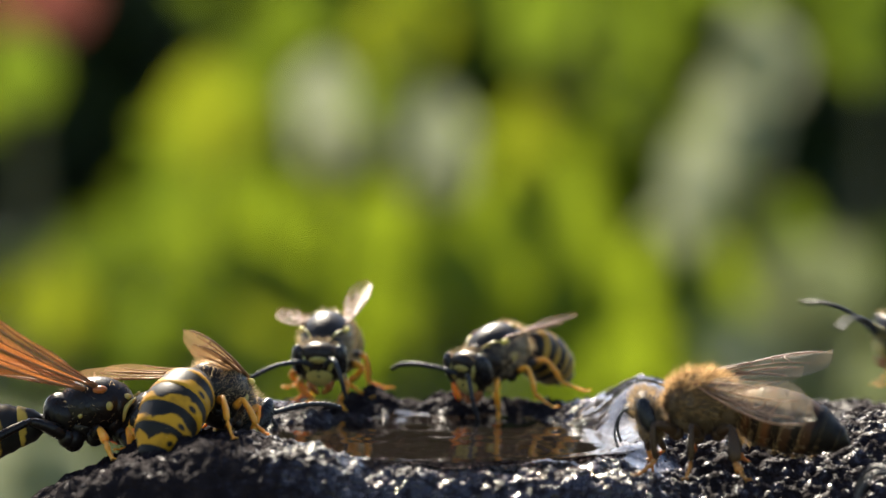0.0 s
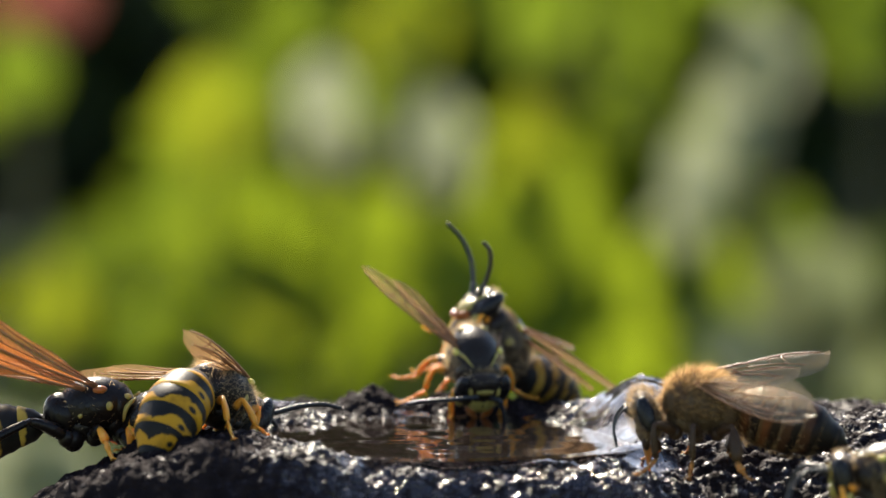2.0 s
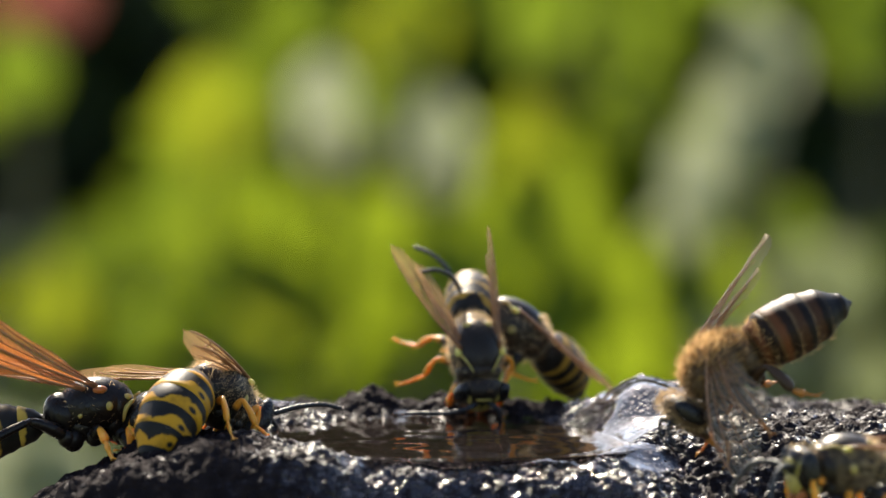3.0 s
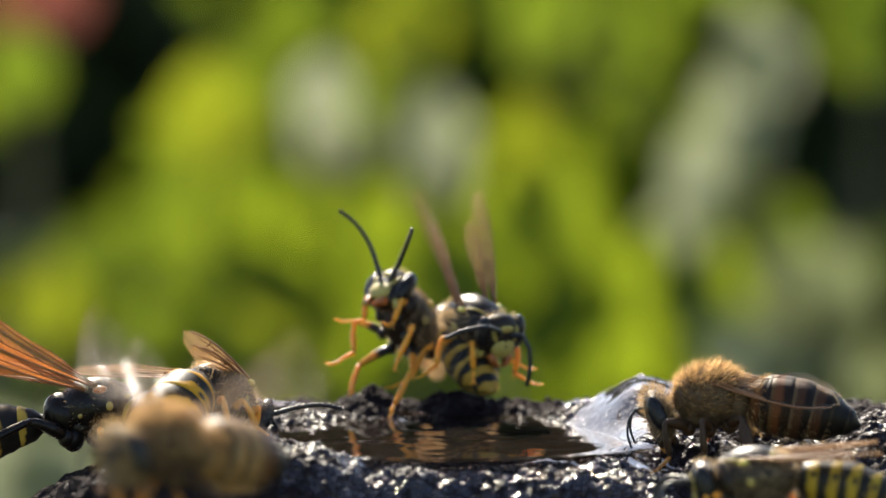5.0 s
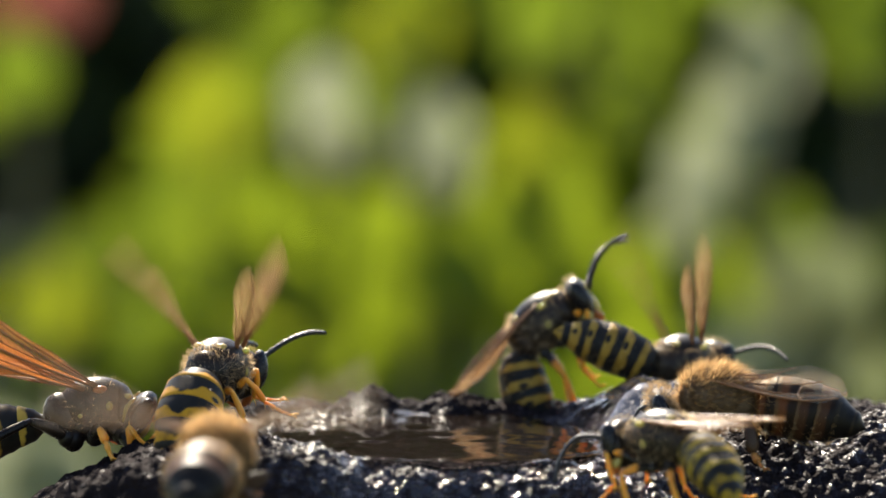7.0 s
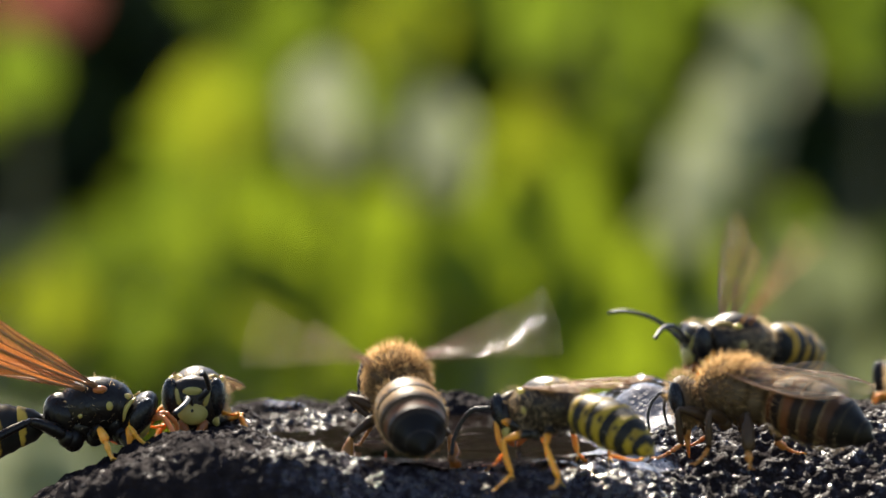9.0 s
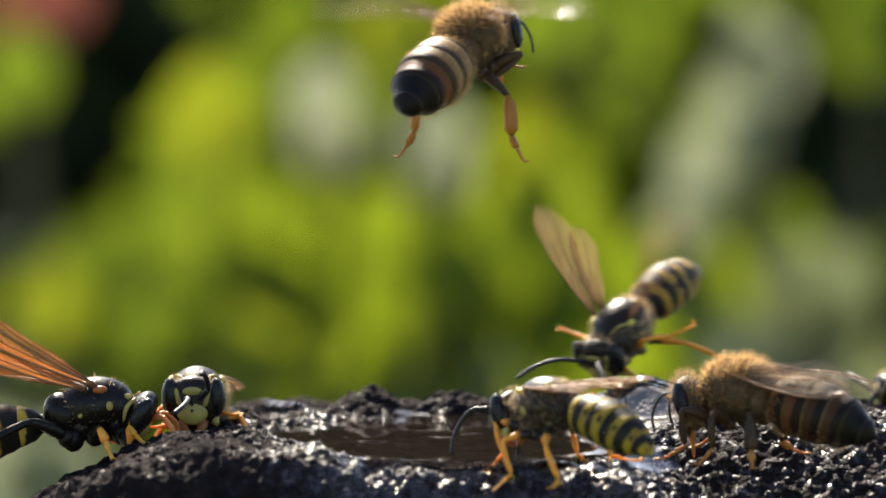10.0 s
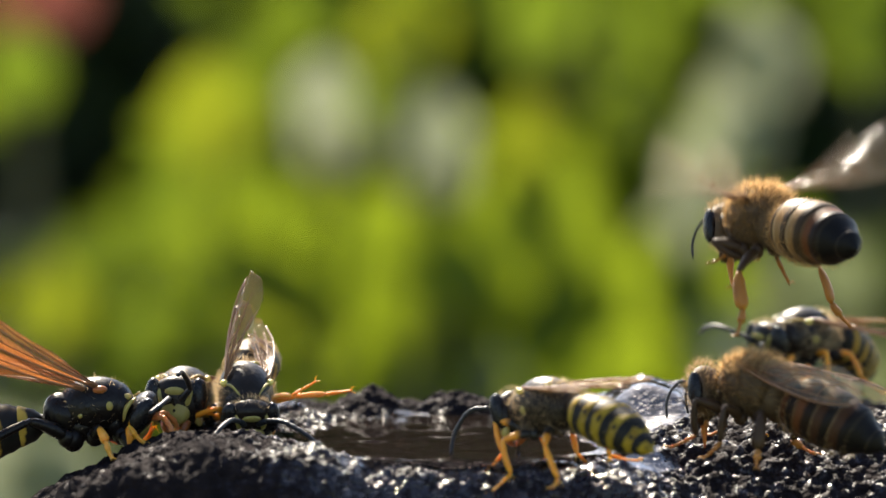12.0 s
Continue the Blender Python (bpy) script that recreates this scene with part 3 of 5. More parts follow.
def wing_pose(side, hinge, size, sweep, lift, twist=0):
    """sweep 0 points back and 90 sideways; lift raises the tip; twist turns the blade."""
    a, b = radians(sweep), radians(lift)
    d = Vector((-math.cos(a) * math.cos(b), side * math.sin(a) * math.cos(b), math.sin(b)))
    up = Vector((0.25, 0, 1))
    lead = (d.cross(up) if side > 0 else up.cross(d)).normalized()
    lead = Matrix.Rotation(radians(twist) * side, 3, d) @ lead
    z = d.cross(lead)
    m = Matrix((d, lead, z)).transposed().to_4x4()
    return shift(hinge, size) @ m


def wing(root, side, hinge, length, width, material, size, hind, rest):
    name = "hind_wing" if hind else "fore_wing"
    rnd = random.Random(5)

    def blade(t, s):
        le = width * 0.16 * math.sin(math.pi * t) * (1 - 0.4 * t) - 0.34 * width * max(0.0, (t - 0.80) / 0.20) ** 2.2
        te = -width * profile([(0, 0.10), (0.3, 0.5), (0.72, 0.86), (0.92, 0.72), (0.98, 0.52), (1.0, 0.34)], t)
        y = te + (le - te) * s
        z = 0.10 * width * math.sin(math.pi * s) + 0.05 * width * math.sin(9 * s + 4 * t)
        return Vector((t * length, y, z))

    bm = bmesh.new()
    nt, ns = 22, 9
    grid = [[bm.verts.new(blade(i / nt, j / ns)) for j in range(ns + 1)] for i in range(nt + 1)]
    for a, b in zip(grid, grid[1:]):
        for j in range(ns):
            bm.faces.new((a[j], a[j + 1], b[j + 1], b[j]))
    bmesh.ops.remove_doubles(bm, verts=bm.verts, dist=0.01)
    ob = part(name, bm, material, root, "", wing_pose(side, hinge, size, *rest), size=size)
    bm = bmesh.new()
    lines = [((0.0, 1.0), (0.35, 1.0), (0.70, 1.0), (0.95, 0.97)), ((0.0, 0.8), (0.3, 0.82), (0.62, 0.80), (0.85, 0.70)),
             ((0.0, 0.6), (0.3, 0.55), (0.6, 0.48), (0.8, 0.30)), ((0.0, 0.4), (0.25, 0.30), (0.45, 0.18), (0.6, 0.04)),
             ((0.30, 0.82), (0.38, 0.65), (0.42, 0.50)), ((0.52, 0.80), (0.56, 0.65), (0.55, 0.50)), ((0.70, 0.98), (0.66, 0.78), (0.68, 0.42)), ((0.28, 0.55), (0.33, 0.40), (0.36, 0.24))]
    for k, line in enumerate(lines[:5] if hind else lines):
        pts = curve([blade(*q) for q in line], 12)
        r = (0.085 if k == 0 else 0.05)
        tube(bm, pts, [r * (1 - 0.5 * i / 12) for i in range(13)], 5)
    part("vein", bm, VEIN, ob, size=size)
    return ob


def leg(root, hip, foot, up, mats, size, stout=1.0, knee_out=0.8, broad=False, knee_up=1.0, least=2.0, hang=False):
    """Coxa and femur, with tibia and tarsus as pieces of their own; all from hip to foot."""
    hip, foot, up = Vector(hip), Vector(foot), Vector(up).normalized()
    out = foot - hip
    flat = out - up * out.dot(up)
    flat = flat.normalized() if flat.length > 0.2 else Vector((0, 1 if hip.y > 0 else -1, 0))
    ankle = foot - flat * 1.5 + up * 0.75
    if hang:
        ankle = foot + (hip - foot).normalized() * 1.7
    span = ankle - hip
    half = max(span.length * 0.55, least)
    bend = (up * knee_up + flat * knee_out)
    bend = (bend - span * bend.dot(span) / span.length_squared).normalized()
    knee = (hip + ankle) / 2 + bend * math.sqrt(max(0.05, half * half - span.length_squared / 4))
    hip0 = Vector(hip)
    at = shift(hip0, size)
    rel = lambda p: Vector(p) - hip0
    bm = bmesh.new()
    blob(bm, rel(hip + (knee - hip) * 0.08), (0.55 * stout, 0.42 * stout, 0.55 * stout), u=10, v=6)
    pts = curve([rel(hip), rel(hip + (knee - hip) * 0.5) + up * 0.12, rel(knee)], 8)
    tube(bm, pts, [0.20 * stout, 0.30 * stout, 0.38 * stout, 0.40 * stout, 0.38 * stout, 0.34 * stout, 0.29 * stout, 0.25 * stout, 0.18 * stout], 9)
    thigh = part("leg", bm, mats[0], root, "", at, size=size)
    bm = bmesh.new()
    w = 1.9 if broad else 1.0
    pts = curve([rel(knee), rel((knee + ankle) / 2) + flat * 0.10, rel(ankle)], 8)
    tube(bm, pts, [r * stout for r in (0.17, 0.20 * w ** 0.5, 0.22 * w, 0.24 * w, 0.25 * w, 0.26 * w, 0.26 * w, 0.24 * w, 0.14)], 9, 0.6 if broad else 1.0)
    for s in (-1, 1):
        tube(bm, [rel(ankle), rel(ankle + (ankle - knee).normalized() * 0.45 + Vector((0, s * 0.22, -0.1)))], [0.05, 0.01], 4)
    part("tibia", bm, mats[1], thigh, size=size)
    bm = bmesh.new()
    way = foot - ankle
    for i in range(5):
        a, b = (0, 0.42, 0.58, 0.71, 0.83)[i], (0.42, 0.58, 0.71, 0.83, 1.0)[i]
        r = ((0.30 if broad else 0.17), 0.14, 0.13, 0.12, 0.12)[i] * stout
        sag = lambda f: ankle + way * f + up * (-0.35 * math.sin(math.pi * f * 0.5) + 0.35 * f)
        tube(bm, [rel(sag(a)), rel(sag(a + (b - a) * 0.2)), rel(sag(a + (b - a) * 0.8)), rel(sag(b))], [r * 0.6, r * 0.8, r, r * 0.7], 7)
    side = up.cross(flat)
    for s in (-1, 1):
        tube(bm, curve([rel(foot), rel(foot + flat * 0.22 + side * 0.14 * s + up * 0.05), rel(foot + flat * 0.34 + side * 0.2 * s - up * 0.06)], 4), [0.05, 0.05, 0.04, 0.03, 0.01], 4)
    part("tarsus", bm, mats[2], thigh, size=size)
    return thigh


def standing_feet(m, size, spots):
    """Feet set down on the stone or the water's floor under spots of the insect's own x, y."""
    inv = m.inverted()
    res = []
    for fx, fy in spots:
        p = m @ (Vector((fx, fy, -2.5)) * MM * size)
        x, y = p.x / MM, p.y / MM
        z = max(stone_height(x, y), -0.35) + 0.06
        res.append((inv @ (Vector((x, y, z)) * MM)) / MM / size)
    return res


HANG = [(2.6, 1.9, -3.4), (2.6, -1.9, -3.4), (0.4, 2.6, -5.0), (0.4, -2.6, -5.0), (-2.2, 2.2, -7.2), (-2.2, -2.2, -7.2)]
STAND = [(3.6, 2.4), (3.6, -2.4), (0.4, 4.2), (0.4, -4.2), (-3.6, 3.6), (-3.6, -3.6)]


def plates(abdomen, outline, length, cuts, bend, materials, size, name="tergite", squash=0.92, overlap=0.02):
    """Overlapping ring plates of an abdomen that runs along -x and curls down by bend degrees."""
    def centre(s):
        a, n = radians(bend), 24
        x = z = 0.0
        for i in range(n):
            f = s * (i + 0.5) / n
            x -= math.cos(a * f) * length * s / n
            z -= math.sin(a * f) * length * s / n
        return Vector((x, 0, z)), a * s

    made = []
    for i in range(len(cuts) - 1):
        s0, s1 = cuts[i], min(1.0, cuts[i + 1] + (overlap if i < len(cuts) - 2 else 0))
        bm = bmesh.new()
        uv = bm.loops.layers.uv.new("UVMap")
        rows, seg = 9, 36
        grid = []
        for j in range(rows + 1):
            v = j / rows
            s = s0 + (s1 - s0) * v
            c, a = centre(s)
            r = profile(outline, s) * (1.0 + 0.035 * v) + (0.0 if j < rows else -0.10)
            up, side = Vector((-math.sin(a), 0, math.cos(a))), Vector((0, 1, 0))
            ring = []
            for k in range(seg + 1):
                ang = -math.pi + 2 * math.pi * k / seg
                ring.append(bm.verts.new(c + (side * math.sin(ang) + up * math.cos(ang) * squash) * max(r, 0.02)))
            grid.append(ring)
        for j in range(rows):
            for k in range(seg):
                f = bm.faces.new((grid[j][k], grid[j][k + 1], grid[j + 1][k + 1], grid[j + 1][k]))
                for loop, (jj, kk) in zip(f.loops, ((j, k), (j, k + 1), (j + 1, k + 1), (j + 1, k))):
                    loop[uv].uv = (kk / seg * 2 - 1, jj / rows)
        made.append(part(name, bm, materials[min(i, len(materials) - 1)], abdomen, size=size))
    return made, centre


def antenna(head, root_at, pts, material, size, thick=0.16):
    """Scape, bend and a flagellum of eleven rings."""
    bm = bmesh.new()
    a = Vector(root_at)
    pts = [a] + [Vector(p) for p in pts]
    tube(bm, curve([pts[0], (pts[0] + pts[1]) / 2, pts[1]], 5), [0.13, 0.17, 0.18, 0.18, 0.17, 0.14], 8)
    line = curve(pts[1:], 33)
    rad = [thick * (0.78 if i % 3 == 0 else 1.0) * (1 - 0.18 * i / 33) for i in range(34)]
    rad[-1] *= 0.5
    tube(bm, line, rad, 8)
    return part("antenna", bm, material, head, size=size)


def wasp(label, m, size=1.08, feet=None, spots=None, antennae=None, bend=22, bands=(BAND_FIRST, BAND, BAND, BAND, BAND_LAST, BAND_LAST),
         head_turn=(0, -8, 0), fat=1.0, narrow=1.0, droop=14, swing=0, wings=(16, 12, 0), open_wings=False, group="wasps at the water", seed=1):
    """A yellowjacket. Returns its root and the parts that can be keyed."""
    rnd = random.Random(seed)
    root = new("wasp")
    root.empty_display_size = 0.004
    root.matrix_basis = m
    tagged(root, label, "wasp", group=group)
    bm = bmesh.new()
    blob(bm, (0, 0, 0), (2.25, 1.62, 1.68), u=28, v=18)
    blob(bm, (1.35, 0, -0.15), (0.95, 1.45, 1.30), (0, 15, 0))
    blob(bm, (-1.5, 0, -0.25), (0.95, 1.25, 1.30), (0, -15, 0))
    blob(bm, (0.2, 0, -1.0), (1.5, 1.15, 0.85))
    part("thorax", bm, BLACK, root, size=size)
    for s in (-1, 1):
        bm = bmesh.new()
        tube(bm, curve([(1.95, 0.55 * s, 0.90), (1.25, 0.98 * s, 1.12), (0.6, 1.36 * s, 0.92)], 8), [0.03, 0.05, 0.07, 0.08, 0.09, 0.09, 0.08, 0.06, 0.03], 7)
        part("pronotal_stripe", bm, PALE_FACE, root, size=size)
        bm = bmesh.new()
        blob(bm, (-1.15, 0.60 * s, 1.24), (0.22, 0.36, 0.14), (0, -28, 0), 12, 7)
        part("scutellum_spot", bm, PALE_FACE, root, size=size)
        bm = bmesh.new()
        blob(bm, (0.2, 1.55 * s, -0.15), (0.26, 0.11, 0.28), (0, 0, 0), 12, 7)
        part("side_spot", bm, PALE_FACE, root, size=size)
        bm = bmesh.new()
        blob(bm, (0.55, 1.35 * s, 0.95), (0.30, 0.22, 0.18), (0, 0, 0), 12, 7)
        part("tegula", bm, YELLOW, root, size=size)
    bm = bmesh.new()
    hairs(bm, (0, 0, 0), (2.25, 1.62, 1.68), 2600, 0.46, rnd, keep=lambda d: -0.75 < d.z < 0.5 or d.x < -0.5, width=0.0085, lean=(-0.7, 0, 0.1))
    hairs(bm, (-1.5, 0, -0.25), (0.95, 1.25, 1.30), 500, 0.5, rnd, width=0.0085)
    part("fur", bm, PALE_HAIR, root, "fine pale hairs on the thorax", kind="stuff", size=size)
    # head
    hm = shift((1.85, 0, -0.15), size) @ pose(0, 0, 0, head_turn[0], -head_turn[1], head_turn[2])
    bm = bmesh.new()
    blob(bm, (0.80, 0, -0.10), (0.82, 1.62, 1.42), u=24, v=16)
    blob(bm, (0.95, 0, 0.60), (0.62, 1.10, 0.72))
    blob(bm, (0.1, 0, -0.1), (0.5, 0.5, 0.5), u=10, v=6)
    head = part("head", bm, BLACK, root, "", hm, size=size)
    bm = bmesh.new()
    blob(bm, (1.34, 0, -0.52), (0.38, 0.86, 0.78), (0, -8, 0))
    part("clypeus", bm, PALE_FACE, head, "yellow face plate", size=size)
    bm = bmesh.new()
    hairs(bm, (0.80, 0, 0.05), (0.82, 1.50, 1.42), 420, 0.34, rnd, width=0.0085, keep=lambda d: d.x < 0.55 and abs(d.y) < 0.8, lean=(0.2, 0, 0.3))
    part("head_hair", bm, PALE_HAIR, head, kind="stuff", size=size)
    bm = bmesh.new()
    blob(bm, (1.70, 0, -0.48), (0.05, 0.09, 0.10), u=8, v=6)
    blob(bm, (1.66, 0, -0.06), (0.05, 0.10, 0.18), u=8, v=6)
    part("face_mark", bm, BLACK, head, size=size)
    bm = bmesh.new()
    blob(bm, (1.46, 0, 0.52), (0.17, 0.56, 0.30), (0, 18, 0), 14, 8)
    part("frons_mark", bm, PALE_FACE, head, size=size)
    for s in (-1, 1):
        bm = bmesh.new()
        blob(bm, (0.92, 1.24 * s, 0.18), (0.56, 0.50, 1.06), (0, 0, -14 * s), 18, 12)
        part("eye", bm, EYE, head, size=size)
        bm = bmesh.new()
        tube(bm, curve([(1.45, 0.62 * s, -0.25), (1.42, 0.80 * s, 0.25), (1.22, 0.88 * s, 0.70)], 6), [0.10, 0.18, 0.16, 0.14, 0.15, 0.14, 0.07], 7)
        part("orbit_stripe", bm, PALE_FACE, head, size=size)
        bm = bmesh.new()
        blob(bm, (0.75, 1.12 * s, -0.95), (0.36, 0.24, 0.50), (20 * s, 0, 0), 12, 8)
        part("cheek", bm, PALE_FACE, head, size=size)
        bm = bmesh.new()
        tube(bm, curve([(1.10, 0.62 * s, -1.10), (1.36, 0.46 * s, -1.50), (1.48, 0.12 * s, -1.86)], 6), [0.24, 0.29, 0.29, 0.26, 0.22, 0.16, 0.06], 8)
        part("mandible", bm, MANDIBLE, head, size=size)
    left, right = antennae if antennae else ([(2.05, 0.95, 0.75), (3.1, 1.9, 1.1), (4.2, 3.0, 0.6), (4.7, 3.9, -0.4)], [(2.05, -0.95, 0.75), (3.1, -1.9, 1.1), (4.2, -3.0, 0.6), (4.7, -3.9, -0.4)])
    ants = [antenna(head, (1.5, 0.36, 0.12), left, ANTENNA, size), antenna(head, (1.5, -0.36, 0.12), right, ANTENNA, size)]
    # abdomen
    joint = (-2.15, 0, -0.35)
    am = shift(joint, size) @ pose(0, 0, 0, 0, -droop, swing)
    bm = bmesh.new()
    tube(bm, [(0.5, 0, 0), (0.1, 0, 0), (-0.3, 0, 0), (-0.7, 0, -0.02)], [0.5, 0.28, 0.28, 0.5], 12)
    abdomen = part("abdomen", bm, BLACK, root, "", am, size=size)
    outline = [(0, 0.30), (0.10, 1.15), (0.22, 1.50), (0.45, 1.62), (0.68, 1.40), (0.88, 0.80), (1.0, 0.12)]
    outline = [(t, r * fat) for t, r in outline]
    plates(abdomen, outline, 6.8, (0.02, 0.20, 0.37, 0.53, 0.69, 0.84, 1.0), bend, bands, size)
    bm = bmesh.new()
    hairs(bm, (-2.9, 0, -0.3), (2.9, 1.56 * fat, 1.46 * fat), 520 if bend < 45 else 12, 0.34, rnd, (0, -bend * 0.45, 0), width=0.011, lean=(-0.9, 0, 0))
    part("fine_hair", bm, PALE_HAIR, abdomen, kind="stuff", size=size)
    # legs
    hips = [(1.15, 0.70, -1.30), (1.15, -0.70, -1.30), (0.05, 0.85, -1.55), (0.05, -0.85, -1.55), (-1.05, 0.80, -1.40), (-1.05, -0.80, -1.40)]
    up = m.to_3x3().inverted() @ Vector((0, 0, 1))
    targets = feet or standing_feet(m, size, spots or STAND)
    if feet:
        up = Vector((0.35, 0, 1))
    legs = [leg(root, h, f, up, (THIGH, AMBER, ORANGE), size, 0.70, least=2.0 if feet else 1.6, hang=bool(feet) and feet[0][2] > -3.5) for h, f in zip(hips, targets)]
    made = {"root": root, "head": head, "abdomen": abdomen, "legs": legs, "antennae": ants, "size": size, "joint": joint, "hips": hips, "neck": (1.85, 0, -0.15)}
    w = (2.0 if open_wings else 1.3) * narrow
    made["wings"] = []
    for s in (-1, 1):
        for hind in (False, True):
            hinge = (-0.25, 1.15 * s, 1.05) if hind else (0.45, 1.25 * s, 1.15)
            q = wings[3:] if s > 0 and len(wings) > 3 else wings
            rest = (q[0] * (0.85 if hind else 1), q[1] - (3 if hind else 0), q[2])
            ob = wing(root, s, hinge, 5.4 if hind else 7.6, w * (0.8 if hind else 1), WASP_WING, size, hind, rest)
            made["wings"].append((ob, s, hinge, hind))
    return made


def paper_wasp(label, m, size=1.1):
    """A paper wasp: long glossy black thorax, thin waist, rust-orange wings."""
    rnd = random.Random(9)
    root = new("paper_wasp")
    root.empty_display_size = 0.004
    root.matrix_basis = m
    tagged(root, label, "wasp")
    bm = bmesh.new()
    blob(bm, (0.1, 0, 0.05), (2.1, 1.50, 1.55), u=28, v=18)
    blob(bm, (1.35, 0, -0.05), (0.85, 1.32, 1.25))
    blob(bm, (-1.65, 0, -0.25), (1.05, 1.12, 1.30), (0, -25, 0))
    blob(bm, (0.9, 0, -1.0), (0.8, 1.1, 1.0))
    blob(bm, (-0.6, 0, -0.9), (1.2, 1.1, 0.9))
    part("thorax", bm, GLOSSY_BLACK, root, size=size)
    for s in (-1, 1):
        for c, r in (((0.75, 1.40 * s, 0.10), (0.20, 0.12, 0.24)), ((-0.85, 1.36 * s, -0.25), (0.13, 0.10, 0.13)), ((1.80, 1.02 * s, 0.45), (0.22, 0.12, 0.16)), ((-2.15, 0.55 * s, -0.60), (0.28, 0.20, 0.42))):
            bm = bmesh.new()
            blob(bm, c, r, u=12, v=7)
            part("yellow_spot", bm, PALE_FACE, root, size=size)
        bm = bmesh.new()
        blob(bm, (0.35, 1.20 * s, 1.02), (0.40, 0.28, 0.22), u=12, v=7)
        part("tegula", bm, MANDIBLE, root, size=size)
        bm = bmesh.new()
        blob(bm, (-1.35, 0.75 * s, -1.55), (0.62, 0.50, 0.66), u=14, v=9)
        part("coxa", bm, GLOSSY_BLACK, root, size=size)
    bm = bmesh.new()
    hairs(bm, (0, 0, 0), (2.1, 1.5, 1.6), 350, 0.35, rnd, width=0.012)
    part("fur", bm, PALE_HAIR, root, "sparse pale hairs", kind="stuff", size=size)
    hm = shift((1.85, 0, -0.15), size) @ pose(0, 0, 0, 0, 38, -10)
    bm = bmesh.new()
    blob(bm, (0.75, 0, -0.15), (0.78, 1.55, 1.45), u=22, v=14)
    head = part("head", bm, GLOSSY_BLACK, root, "", hm, size=size)
    for s in (-1, 1):
        bm = bmesh.new()
        blob(bm, (0.85, 1.15 * s, 0.1), (0.55, 0.5, 1.05), (0, 0, -12 * s), 16, 10)
        part("eye", bm, EYE, head, size=size)
        bm = bmesh.new()
        tube(bm, curve([(0.15, 1.15 * s, 0.75), (0.0, 1.35 * s, 0.1), (0.25, 1.25 * s, -0.7)], 6), [0.05, 0.10, 0.12, 0.13, 0.12, 0.09, 0.04], 7)
        part("temple_stripe", bm, PALE_FACE, head, size=size)
        bm = bmesh.new()
        tube(bm, curve([(1.10, 0.62 * s, -1.0), (1.38, 0.45 * s, -1.4), (1.5, 0.12 * s, -1.7)], 6), [0.24, 0.30, 0.31, 0.28, 0.24, 0.18, 0.08], 8)
        part("mandible", bm, MANDIBLE, head, size=size)
        antenna(head, (1.45, 0.36 * s, 0.12), [(1.9, 0.8 * s, 0.6), (2.8, 1.3 * s, 0.2), (3.3, 1.6 * s, -1.1), (3.2, 1.7 * s, -2.3)], RUSTY_ANTENNA, size)
    bm = bmesh.new()
    blob(bm, (1.32, 0, -0.62), (0.34, 0.70, 0.64), (0, -8, 0))
    part("clypeus", bm, PALE_FACE, head, size=size)
    bm = bmesh.new()
    tube(bm, [(0.3, 0, 0.1), (-0.4, 0, 0.0), (-0.9, 0, 0.05)], [0.35, 0.20, 0.35], 12)
    abdomen = part("abdomen", bm, GLOSSY_BLACK, root, "", shift((-2.2, 0, -0.70), size) @ pose(0, 0, 0, 0, 6, -6), size=size)
    outline = [(0, 0.22), (0.05, 0.36), (0.15, 0.98), (0.24, 1.20), (0.30, 1.42), (0.45, 1.66), (0.64, 1.50), (0.85, 0.85), (1.0, 0.12)]
    plates(abdomen, outline, 8.0, (0.03, 0.23, 0.42, 0.57, 0.71, 0.85, 1.0), 30, (BAND_WIDE, DULL_FIRST, BAND_WIDE, BAND_WIDE, BAND_WIDE, BAND_LAST), size)
    hips = [(1.25, 0.70, -1.55), (1.25, -0.70, -1.55), (-0.2, 0.8, -1.55), (-0.2, -0.8, -1.55), (-1.5, 0.85, -1.5), (-1.5, -0.85, -1.5)]
    up = m.to_3x3().inverted() @ Vector((0, 0, 1))
    targets = standing_feet(m, size, [(2.4, 1.8), (2.2, -2.8), (1.2, 2.4), (0.4, -4.6), (-7.0, 3.0), (-7.4, -2.6)])
    for i, (h, f) in enumerate(zip(hips, targets)):
        hind = i > 3
        leg(root, h, f, up, (GLOSSY_BLACK, GLOSSY_BLACK if hind else ORANGE, BEE_LEG if hind else AMBER), size, 1.0, knee_up=1.0 if hind else 0.1, least=2.0 if hind else 1.2)
    for s, rest in ((-1, (20, 31, 62)), (1, (18, 18, 30))):
        for hind in (False, True):
            hinge = (-0.5, 1.0 * s, 1.05) if hind else (0.15, 1.1 * s, 1.15)
            wing(root, s, hinge, 8.0 if hind else 11.5, 1.4 if hind else 1.75, PAPER_WASP_WING, size, hind, (rest[0], rest[1] - (5 if hind else 0), rest[2]))
    return root


